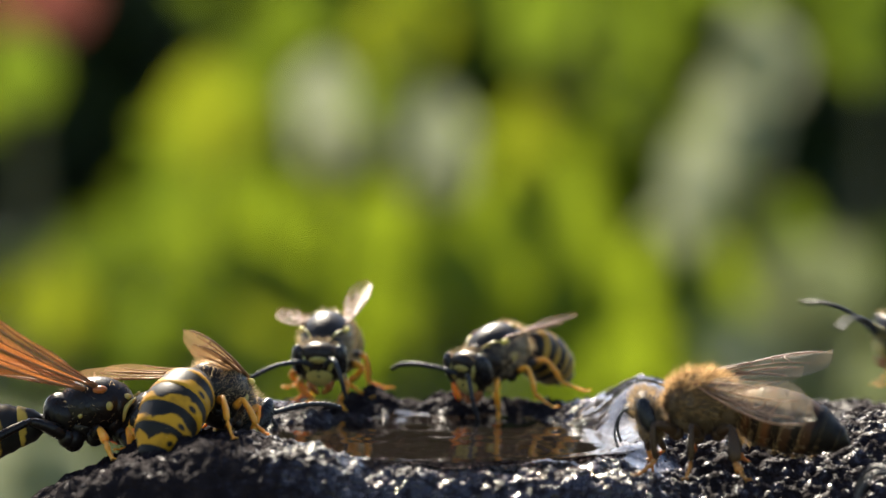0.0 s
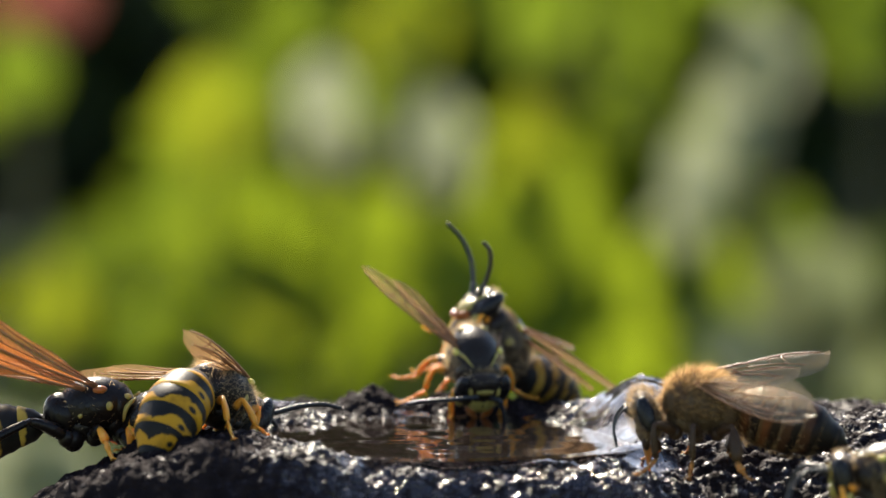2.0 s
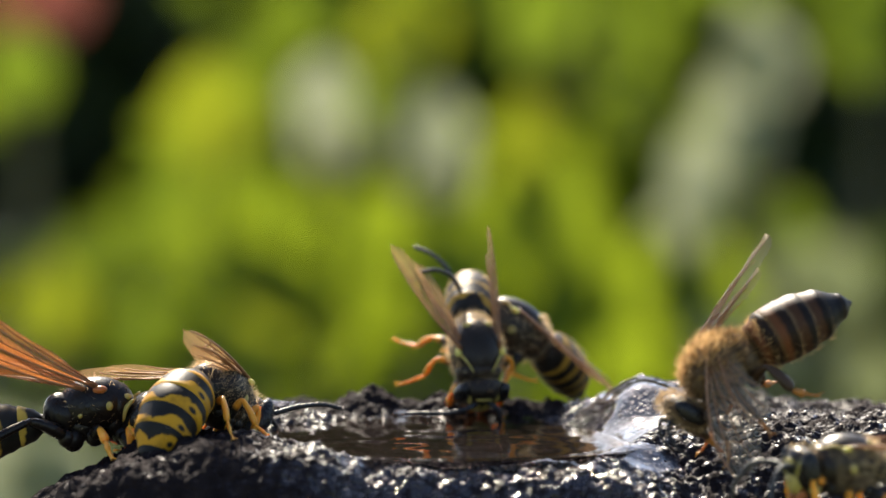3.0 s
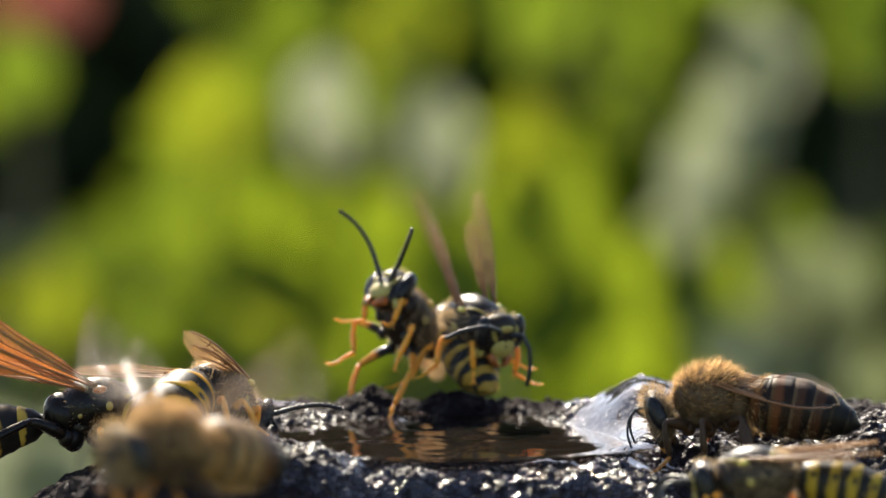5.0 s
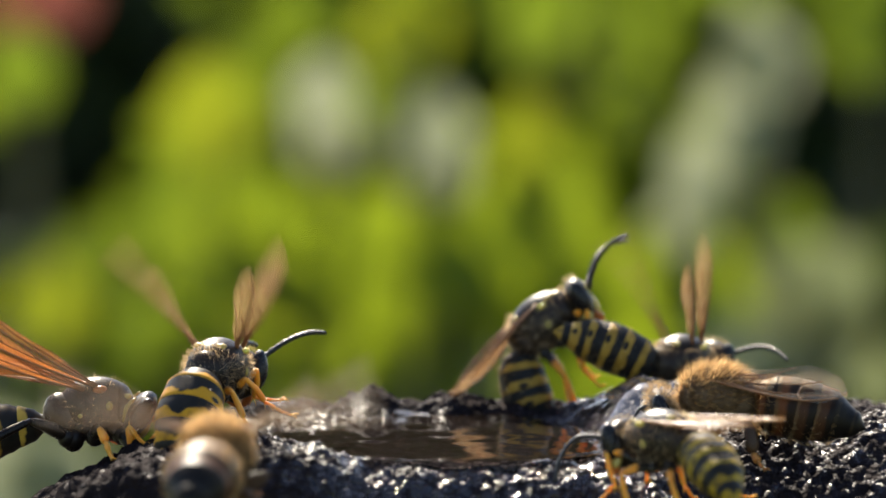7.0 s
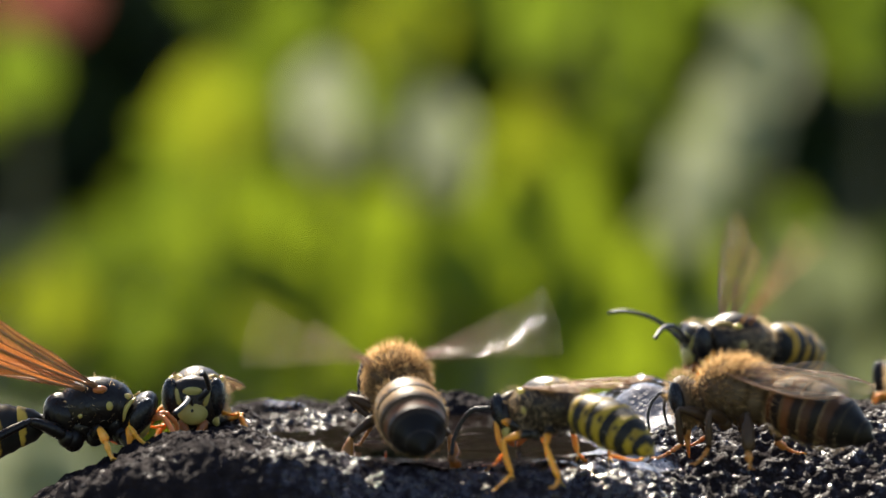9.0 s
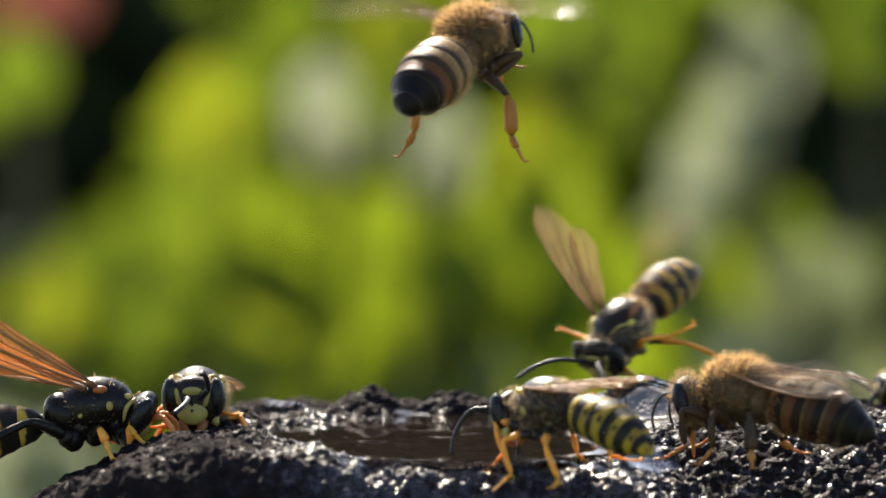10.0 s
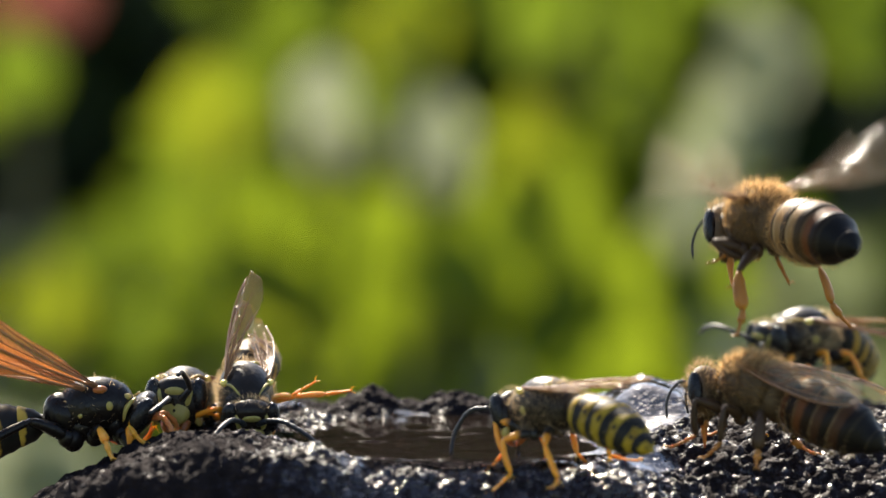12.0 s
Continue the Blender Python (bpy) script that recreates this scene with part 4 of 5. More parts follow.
def bee(label, m, size=1.0, feet=None, spots=None, wings=(20, 10, 0), plates_used=(BEE_BROWN, BEE_BROWN, BEE_DARK, BEE_DARK, BEE_TAIL, BEE_TAIL), droop=10, head_down=-20, seed=3, shaggy=0):
    """A honey bee worker with a furry thorax."""
    rnd = random.Random(seed)
    root = new("honey_bee")
    root.empty_display_size = 0.004
    root.matrix_basis = m
    tagged(root, label, "bee", group="honey bees")
    bm = bmesh.new()
    blob(bm, (0, 0, 0), (2.10, 1.72, 1.66), u=26, v=16)
    blob(bm, (-1.4, 0, -0.30), (1.1, 1.4, 1.35))
    blob(bm, (0.4, 0, -0.9), (1.4, 1.3, 0.9))
    part("thorax", bm, BEE_SKIN, root, size=size)
    bm = bmesh.new()
    tuft = lambda d: noise.noise(d * 3.1 + Vector((seed, 0, 0))) + 0.5 * noise.noise(d * 7.0) > -0.12
    hairs(bm, (0, 0, 0), (2.10, 1.72, 1.66), 4200, 0.36, rnd, width=0.014, lean=(-1.0, 0, 0))
    hairs(bm, (-1.4, 0, -0.30), (1.1, 1.4, 1.35), 900, 0.5, rnd, width=0.013, lean=(-0.9, 0, 0))
    part("undercoat", bm, BEE_UNDER, root, "short brown hair under the fur", kind="stuff", size=size)
    bm = bmesh.new()
    hairs(bm, (0, 0, 0.02), (2.10, 1.72, 1.66), 3600, 0.62, rnd, width=0.012, keep=lambda d: tuft(d) and d.z > -0.45, lean=(-1.0, 0, 0.1))
    hairs(bm, (0, 0, 0.02), (2.10, 1.72, 1.66), 1500, 0.85, rnd, width=0.011, lean=(-0.7, 0, 0.2), keep=lambda d: d.z > 0.35)
    part("fur", bm, BEE_HAIR, root, "long sunlit tan fur on the thorax", kind="stuff", size=size)
    hm = shift((2.15, 0, -0.35), size) @ pose(0, 0, 0, 0, -head_down, 0)
    bm = bmesh.new()
    blob(bm, (0.85, 0, -0.15), (0.80, 1.62, 1.45), u=24, v=14)
    blob(bm, (1.15, 0, -0.95), (0.62, 0.85, 0.85))
    head = part("head", bm, BEE_SKIN, root, "", hm, size=size)
    bm = bmesh.new()
    hairs(bm, (0.85, 0, 0.0), (0.80, 1.45, 1.5), 1100, 0.5, rnd, width=0.013, lean=(0.2, 0, 0.2), keep=lambda d: abs(d.y) < 0.75)
    part("face_fur", bm, BEE_DARK_HAIR, head, kind="stuff", size=size)
    for s in (-1, 1):
        bm = bmesh.new()
        blob(bm, (0.85, 1.30 * s, 0.05), (0.50, 0.36, 1.02), (12 * s, 0, -10 * s), 18, 12)
        part("eye", bm, EYE, head, size=size)
        bm = bmesh.new()
        tube(bm, curve([(1.2, 0.5 * s, -1.3), (1.45, 0.4 * s, -1.7), (1.5, 0.1 * s, -2.0)], 5), [0.22, 0.26, 0.25, 0.22, 0.15, 0.06], 8)
        part("mandible", bm, BEE_LEG, head, size=size)
        antenna(head, (1.5, 0.30 * s, -0.05), [(1.9, 0.8 * s, 0.7), (2.5, 1.0 * s, 0.3), (2.9, 1.2 * s, -0.4), (3.0, 1.3 * s, -1.2)], ANTENNA, size, 0.095)
    bm = bmesh.new()
    tube(bm, curve([(1.35, 0, -1.6), (1.55, 0, -2.4), (1.75, 0, -3.3)], 8), [0.28, 0.26, 0.24, 0.2, 0.17, 0.14, 0.11, 0.08, 0.04], 8)
    part("tongue", bm, BEE_FOOT, head, "orange-brown tongue", size=size)
    joint = (-2.0, 0, -0.45)
    bm = bmesh.new()
    tube(bm, [(0.5, 0, 0), (0.0, 0, 0), (-0.5, 0, 0)], [0.7, 0.45, 0.9], 12)
    abdomen = part("abdomen", bm, BEE_SKIN, root, "", shift(joint, size) @ pose(0, 0, 0, 0, -droop, 0), size=size)
    outline = [(0, 0.5), (0.08, 1.45), (0.24, 1.86), (0.46, 1.88), (0.68, 1.58), (0.88, 0.88), (1.0, 0.12)]
    plates(abdomen, outline, 6.7, (0.02, 0.20, 0.38, 0.55, 0.71, 0.86, 1.0), 16, plates_used, size, overlap=0.02)
    bm = bmesh.new()
    hairs(bm, (-2.7, 0, -0.35), (2.8, 1.80, 1.66), 1000, 0.30, rnd, (0, -7, 0), width=0.009, lean=(-0.9, 0, 0))
    part("fine_hair", bm, BEE_DARK_HAIR, abdomen, kind="stuff", size=size)
    bm = bmesh.new()
    hairs(bm, (-0.9, 0, -0.1), (0.85, 1.62, 1.50), 1300, 0.55, rnd, (0, -4, 0), width=0.011, lean=(-0.9, 0, 0))
    for k, (f, r) in enumerate(((0.37, 1.84), (0.54, 1.74), (0.70, 1.48))):
        hairs(bm, (-6.7 * f, 0, -0.25 - 0.9 * f * f), (0.16, r, r * 0.92), 420, 0.30, rnd, (0, -16 * f, 0), width=0.009, lean=(-1.2, 0, 0))
    hairs(bm, (-2.3, 0, -0.25), (2.1, 1.84, 1.70), shaggy, 0.42, rnd, (0, -5, 0), width=0.011, keep=lambda d: d.x > -0.55, lean=(-1.0, 0, 0))
    part("abdomen_fur", bm, BEE_HAIR, abdomen, "pale hair bands across the abdomen", kind="stuff", size=size)
    hips = [(1.2, 0.75, -1.7), (1.2, -0.75, -1.7), (0.1, 0.9, -1.85), (0.1, -0.9, -1.85), (-1.0, 0.9, -1.7), (-1.0, -0.9, -1.7)]
    up = Vector((0.35, 0, 1)) if feet else m.to_3x3().inverted() @ Vector((0, 0, 1))
    targets = feet or standing_feet(m, size, spots or STAND)
    # In flight the lower hind legs and all feet take the backlit colour.
    legs = [leg(root, h, f, up, (BEE_LEG, BEE_BACKLIT_LEG if feet and i > 3 else BEE_LEG, BEE_BACKLIT_LEG if feet else BEE_FOOT), size, 0.82, broad=i > 3, knee_up=0.5, least=2.0, hang=bool(feet)) for i, (h, f) in enumerate(zip(hips, targets))]
    made = {"root": root, "head": head, "abdomen": abdomen, "legs": legs, "size": size, "joint": joint, "hips": hips, "neck": (2.15, 0, -0.35), "wings": []}
    for s in (-1, 1):
        for hind in (False, True):
            hinge = (-0.35, 1.25 * s, 1.1) if hind else (0.35, 1.4 * s, 1.2)
            q = wings[3:] if s > 0 and len(wings) > 3 else wings
            rest = (q[0] * (0.85 if hind else 1), q[1] - (4 if hind else 0), q[2])
            ob = wing(root, s, hinge, 5.4 if hind else 7.9, 1.9 if hind else 2.7, BEE_WING, size, hind, rest)
            made["wings"].append((ob, s, hinge, hind))
    return made


paper_wasp("glossy black paper wasp with rust-orange wings standing on the stone", body(-20.61, -3, 2.20, 8, 6, 0))
striped = wasp("yellow and black striped wasp drinking at the stone's edge", body(-13.14, -3, 3.04, 60, -28, 0), 1.1, fat=1.08, droop=40, swing=4, bend=52, wings=(5, -1, -50, 80, -10, 0), seed=11,
               antennae=([(2.05, 0.95, 0.75), (3.0, 0.9, 1.4), (4.2, 0.8, 1.9), (5.4, 0.8, 1.9)], [(2.05, -0.95, 0.95), (2.8, -1.9, 1.9), (3.5, -2.9, 2.5), (4.0, -3.8, 2.6)]))
leaver = wasp("pale-haired wasp with a yellow face taking off from the stone", body(-7.21, 12, 4.67, -88, -8, 0), 1.02, fat=1.08, narrow=0.7, spots=[(2.6, 1.8), (2.6, -1.8), (1.0, 2.6), (1.0, -2.6), (-3.0, 3.2), (-3.0, -3.2)], wings=(26, -17, 10, 6, -3, 10), open_wings=True, bands=DULL_BANDS, seed=12, droop=22,
              antennae=([(1.9, 0.9, 0.9), (2.6, 1.3, 1.0), (3.2, 1.7, 0.1), (3.3, 1.9, -1.2)], [(1.9, -0.9, 0.7), (2.6, -2.3, 0.8), (3.0, -3.8, 0.2), (3.0, -5.0, -0.9)]))
drinker = wasp("wasp with a yellow black-marked face, wrestling at the water", body(3.36, 12, 3.68, -122, -10, 0), 1.02, narrow=0.55, wings=(12, 0, 10, 12, 3, 10), open_wings=True, bands=DULL_BANDS, seed=13,
               antennae=([(2.0, 0.9, 0.3), (2.5, 1.2, -0.6), (2.7, 1.3, -1.8), (2.6, 1.3, -2.8)], [(2.0, -0.9, 0.7), (2.5, -2.4, 1.2), (2.4, -3.9, 1.0), (2.2, -5.0, 0.5)]))
attacker = wasp("wasp with long black antennae and fast beating wings", body(30.26, 8, 5.43, 184, 0, 0), 1.02, feet=HANG, wings=(70, 40, 0), open_wings=True, bands=DULL_BANDS, seed=14, droop=8, bend=32,
                antennae=([(2.0, 0.8, 0.8), (3.0, 1.6, 1.5), (4.2, 2.7, 1.6), (5.2, 3.7, 1.2)], [(2.0, -0.8, 0.8), (3.0, -1.4, 1.7), (4.2, -2.1, 2.2), (5.3, -2.8, 2.2)]))
strider = wasp("lime-yellow wasp with narrow black bands and amber legs", body(28.84, -20, 0.39, 175, 4, 0), 1.0, fat=0.92, wings=(9, -2, 10), bands=(BAND_LIME,), seed=15, bend=22, droop=4,
               antennae=([(2.05, 0.95, 0.55), (3.0, 1.6, 0.6), (3.9, 2.2, -0.4), (4.2, 2.6, -1.7)], [(2.05, -0.95, 0.55), (3.0, -1.6, 0.6), (3.9, -2.2, -0.4), (4.2, -2.6, -1.7)]),
               feet=[(3.2, 2.4, -3.6), (3.4, -2.6, -3.4), (0.9, 4.0, -4.6), (0.6, -3.6, -3.8), (-3.6, 3.2, -4.6), (-3.4, -3.6, -3.6)])
drinking_bee = bee("tan furry honey bee with dark-banded abdomen drinking on the stone", body(15.9, -8.5, 3.6, 168, 0, 0), 1.03, spots=[(3.4, 3.0), (3.4, -1.8), (0.6, 4.2), (0.6, -3.2), (-2.8, 4.4), (-2.8, -3.0)], wings=(24, 18, -30, 18, -22, 60), droop=12)
flying_bee = bee("honey bee flying with dangling hind legs, backlight put into their orange-brown colour", body(-11.08, -30, -6.28, 150, 0, 0), 1.05, feet=[(2.4, 1.6, -2.6), (2.4, -1.6, -2.6), (0.0, 2.0, -3.8), (0.0, -2.0, -3.8), (-3.0, 4.0, -6.2), (-3.0, -4.0, -6.2)], droop=0,
                 wings=(80, 20, 0), plates_used=(BEE_SUNLIT_BROWN, BEE_SUNLIT_BROWN, BEE_SUNLIT_BROWN, BEE_BROWN, BEE_TAIL, BEE_TAIL), seed=4, shaggy=2600)


def droplet(x, y, z, r):
    """A bead of water thrown up by the struggle."""
    bm = bmesh.new()
    blob(bm, (0, 0, 0), (r, r, r * 1.15), u=12, v=8)
    ob = part("water_droplet", bm, DROPLET)
    ob.location = (x * MM, y * MM, z * MM)
    return tagged(ob, "small clear water droplet thrown from the pool", "droplet", group="flying droplets")


SPLASH = [(-22.2, 22.2), (-22.6, 17.6), (-13.2, 21.7), (-11.8, 15.2), (-8.4, 12.8), (-8.9, 6.9), (-10.2, 4.3), (-10.8, 22.6)]   # x, z of each droplet half-way on its flight
drops = [droplet(-3.0 + 0.5 * i, 6.0, -0.35, 0.10 + 0.015 * (i % 4)) for i in range(len(SPLASH))]


# ---- what moves ----
def wing_rows(insect, rows, beats=()):
    """Wing settings (seconds, sweep, lift, twist), with fast beats between the pairs of seconds in beats."""
    for ob, side, hinge, hind in insect["wings"]:
        keys = []
        for t, *v in rows:
            sweep, lift, twist = v[3:] if side > 0 and len(v) > 3 else v[:3]
            if not any(a <= t <= b for a, b, *_ in beats):
                keys.append((t, (sweep * (0.85 if hind else 1), lift - (3 if hind else 0), twist)))
        for a, b, sweep, mid, swing in beats:
            for k in range(frame(a), frame(b) + 1):
                ph = math.sin((k + (0.1 if hind else 0) - 1) * 2 * math.pi / 3)
                keys.append(((k - 1) / FPS, (sweep + 6 * ph - (12 if hind else 0), mid + swing * ph, -10 * ph)))
        keys.sort(key=lambda q: q[0])
        walk(ob, [(t, wing_pose(side, hinge, insect["size"], *v)) for t, v in keys])


def abdomen_rows(insect, rows):
    """Seconds, droop and sideways swing of the abdomen at its joint."""
    walk(insect["abdomen"], [(t, shift(insect["joint"], insect["size"]) @ pose(0, 0, 0, 0, -d, s)) for t, d, s in rows])


def leg_rows(insect, i, rows):
    """Seconds and the turn of one leg about its hip."""
    walk(insect["legs"][i], [(t, shift(insect["hips"][i], insect["size"]) @ pose(0, 0, 0, *r)) for t, *r in rows])


def motions():
    striped_path = [
        (0, body(-13.14, -3, 3.04, 60, -28, 0)), (6, body(-13.14, -3, 2.97, 60, -28, 0)), (6.5, body(-13.27, -3, 3.67, 60, -20, 0)),
        (6.8, body(-13.07, -3, 3.94, 66, -12, 0)), (7, body(-13.27, -3, 4.48, 70, -4, 0)), (7.2, body(-13.66, -3, 5.15, 74, 4, 0)),
        (7.6, body(-14.26, 0, 7.26, 130, 45, 0)), (8, body(-14.92, 3, 5.60, 190, 20, 0)), (8.4, body(-14.93, 3, 2.86, 250, 4, 0)),
        (8.8, body(-14.77, 3, 2.11, 268, 8, 0)), (10.8, body(-14.83, 3, 2.11, 268, 8, 0)), (11.2, body(-15.58, 3, 2.11, 262, 8, 0)),
        (12, body(-15.58, 3, 2.11, 264, 8, 0)),
    ]
    leaver_path = [
        (0, body(-7.21, 12, 4.60, -98, -18, 0)), (0.3, body(-7.42, 12, 5.02, -101, -13, 0)), (0.5, body(-7.77, 12, 5.79, -110, 8, 0)),
        (0.7, body(-8.92, 11, 7.22, -118, 41, 0)), (0.8, body(-9.45, 10, 9.94, -152, 52, 0)), (1, body(-13.75, 6, 17.32, -170, 33, 0)),
        (1.2, body(-20.02, 2, 23.39, -177, 38, 0)), (1.35, body(-24.88, 0, 28.43, -165, 35, 0)), (1.6, body(-39.47, 0, 39.42, -157, 34, 0)),
        (12, body(-49.32, 0, 49.34, -151, 33, 0)),
    ]
    drinker_path = [
        (0, body(3.29, 12, 3.89, -130, -16, 0)), (0.6, body(3.08, 12, 3.72, -133, -13, 0)), (1, body(2.80, 11.5, 3.45, -113, -3, 0)),
        (1.5, body(2.23, 11, 3.51, -104, -8, 0)), (2, body(1.88, 11, 3.65, -76, -36, 0)), (2.5, body(1.47, 11, 3.44, -70, -37, 0)),
        (2.8, body(1.81, 11, 3.86, -73, -46, 0)), (3, body(2.02, 11, 4.00, -76, -56, 0)), (3.4, body(2.02, 11, 4.24, -77, -58, 0)),
        (4.2, body(1.88, 11, 5.05, -72, -12, 0)), (4.8, body(1.19, 11, 6.10, -74, -15, 0)), (5, body(1.88, 11, 5.82, -55, -6, 0)),
        (5.2, body(3.49, 11, 5.47, -48, -5, 0)), (5.5, body(7.01, 11, 4.00, -11, -50, 0)), (5.8, body(6.21, 11, 5.19, -5, -22, 0)),
        (6, body(5.61, 11, 6.17, 35, -14, 0)), (6.2, body(8.06, 11, 4.56, 23, -6, 0)), (6.5, body(11.28, 12, 2.70, 34, -3, 0)),
        (6.8, body(13.34, 12, 2.84, 40, 6, 0)), (7, body(14.82, 13, 3.15, 45, 1, 0)), (7.2, body(14.61, 13, 3.29, 41, 6, 0)),
        (7.8, body(19.24, 14, 3.04, 27, 3, 0)), (8.3, body(25.31, 15, 2.93, 34, 2, 0)), (8.8, body(29.20, 15, 2.22, 69, -1, 0)),
        (9.5, body(29.74, 15, 1.16, 193, 1, 0)), (10.4, body(30.98, 15, 1.16, 187, -1, 0)), (10.8, body(30.62, 15, 2.40, 196, 7, 0)),
        (11, body(29.62, 15, 2.93, 200, 1, 0)), (11.5, body(26.93, 15, 3.72, 215, -8, 0)), (11.7, body(25.30, 15, 3.93, 213, -8, 0)),
        (12, body(22.47, 15, 4.64, 215, -2, 0)),
    ]
    attacker_path = [
        (0, body(29.92, 8, 5.43, -167, 3, 0)), (0.2, body(21.27, 8, 7.86, -166, 4, 0)), (0.4, body(12.19, 9, 7.97, -162, 7, 0)),
        (0.5, body(8.69, 10, 6.97, -159, 9, 0)), (0.65, body(7.03, 12, 6.95, -156, -2, 0)), (0.8, body(5.35, 14, 6.58, -159, -8, 0)),
        (1, body(3.67, 15, 6.20, -157, -3, 0)), (1.5, body(3.96, 15, 5.00, -144, 21, 0)), (1.8, body(3.75, 15, 4.64, -140, 40, 0)),
        (2, body(3.67, 15, 4.21, -154, 62, 0)), (2.3, body(3.25, 15, 5.35, -146, 43, 0)), (2.5, body(3.18, 15, 6.06, -147, 35, 0)),
        (2.8, body(3.96, 15, 5.35, -183, 32, 0)), (3, body(4.38, 15, 5.14, -174, 29, 0)), (3.3, body(4.27, 15, 4.78, -166, 31, 0)),
        (3.8, body(1.70, 15, 5.14, -136, 26, 0)), (4.4, body(-0.77, 14, 5.80, -143, 42, 0)), (4.8, body(-1.76, 14, 5.95, -155, 57, 0)),
        (5, body(-2.11, 14, 5.66, -131, 54, 0)), (5.2, body(-2.82, 14, 5.45, -126, 36, 0)), (5.35, body(-3.59, 14, 4.96, -83, 8, 0)),
        (5.5, body(-4.09, 14, 4.74, -41, 2, 0)), (5.8, body(-4.30, 14, 5.80, -38, 13, 0)), (6, body(-4.54, 14, 6.76, -31, 26, 0)),
        (6.2, body(-0.49, 14, 7.11, -24, 14, 0)), (6.5, body(4.29, 14, 7.29, -17, -1, 0)), (6.8, body(4.79, 14, 6.16, -1, 9, 0)),
        (7, body(6.20, 14, 5.52, 2, 38, 0)), (7.2, body(5.99, 14, 4.81, 4, 51, 0)), (7.7, body(9.75, 15, 4.71, 71, 52, 0)),
        (8.2, body(15.05, 15, 4.53, 131, 24, 0)), (8.6, body(18.88, 14, 4.32, 205, 8, 0)), (9, body(18.25, 14, 4.39, 202, 3, 0)),
        (9.3, body(17.82, 14, 4.25, 205, 3, 0)), (9.5, body(17.33, 14, 4.11, 211, 4, 0)), (9.7, body(16.01, 13, 4.56, 216, -5, 0)),
        (9.8, body(14.77, 12, 5.09, 228, -16, 0)), (10, body(10.99, 10, 5.50, 234, -30, 0)), (10.2, body(6.36, 8, 5.36, 250, -26, 0)),
        (10.4, body(0.41, 6, 3.84, 258, -29, 0)), (10.5, body(-1.57, 4, 2.75, 255, -35, 0)), (10.6, body(-4.63, 3, 2.39, 259, -23, 0)),
        (10.8, body(-7.70, 1, 2.75, 276, -28, 0)), (11, body(-10.24, 0, 2.46, 290, -25, 0)), (11.2, body(-12.09, -1, 2.23, 293, -18, 0)),
        (11.5, body(-11.62, -1, 2.23, 293, -13, 0)), (11.7, body(-11.57, -0.5, 2.51, 285, -19, 0)), (12, body(-11.79, 0, 2.73, 279, -24, 0)),
    ]
    strider_path = [
        (0, body(28.84, -20, 0.39, 175, 1, 0)), (1.6, body(26.32, -20, 0.52, 176, 1, 0)), (2.2, body(23.96, -20, 0.52, 176, 1, 0)),
        (2.5, body(22.54, -20, 0.52, 204, 2, 0)), (3, body(22.46, -19, 0.89, 203, 1, 0)), (4, body(22.54, -20, 0.45, 177, -2, 0)),
        (4.8, body(18.76, -20, 0.33, 178, -3, 0)), (5, body(17.31, -20, 0.33, 178, -5, 0)), (5.5, body(14.86, -20, 1.21, 179, -6, 0)),
        (6, body(12.86, -18, 2.17, 179, -6, 0)), (6.5, body(12.53, -17, 2.17, 144, -7, 0)), (7, body(12.38, -16, 1.92, 141, -3, 0)),
        (7.4, body(11.72, -15, 1.99, 139, -3, 0)), (8, body(8.60, -12, 2.60, 136, -5, 0)), (8.7, body(5.96, -11.5, 3.26, 130, -8, 0)),
        (12, body(5.90, -11.5, 3.26, 130, -8, 0)),
    ]
    drinking_bee_path = [
        (0, body(14.90, -9, 3.16, 174, 0, 0)), (1.9, body(14.84, -9, 3.16, 177, 1, 0)), (2.3, body(14.41, -9, 3.23, 191, -5, 0)),
        (2.5, body(14.25, -9, 3.30, 198, -14, 0)), (2.8, body(14.90, -9, 4.15, 197, -27, 0)), (3, body(15.81, -9, 5.14, 194, -39, 0)),
        (3.2, body(17.40, -8, 5.42, 200, -25, 0)), (3.8, body(16.97, -7, 4.65, 192, -14, 0)), (4.4, body(15.88, -6, 3.38, 174, -7, 0)),
        (4.8, body(15.58, -6, 3.15, 174, -5, 0)), (6.4, body(15.78, -6, 3.15, 174, -4, 0)), (7.2, body(15.98, -6, 3.21, 174, -3, 0)),
        (8.8, body(16.85, -8, 3.77, 156, 1, 0)), (9.5, body(16.92, -9, 3.89, 154, 0, 0)), (10.5, body(17.25, -9, 3.89, 152, -0, 0)),
        (11.2, body(17.45, -9, 3.95, 150, -0, 0)), (12, body(17.97, -9, 4.15, 150, 6, 0)),
    ]
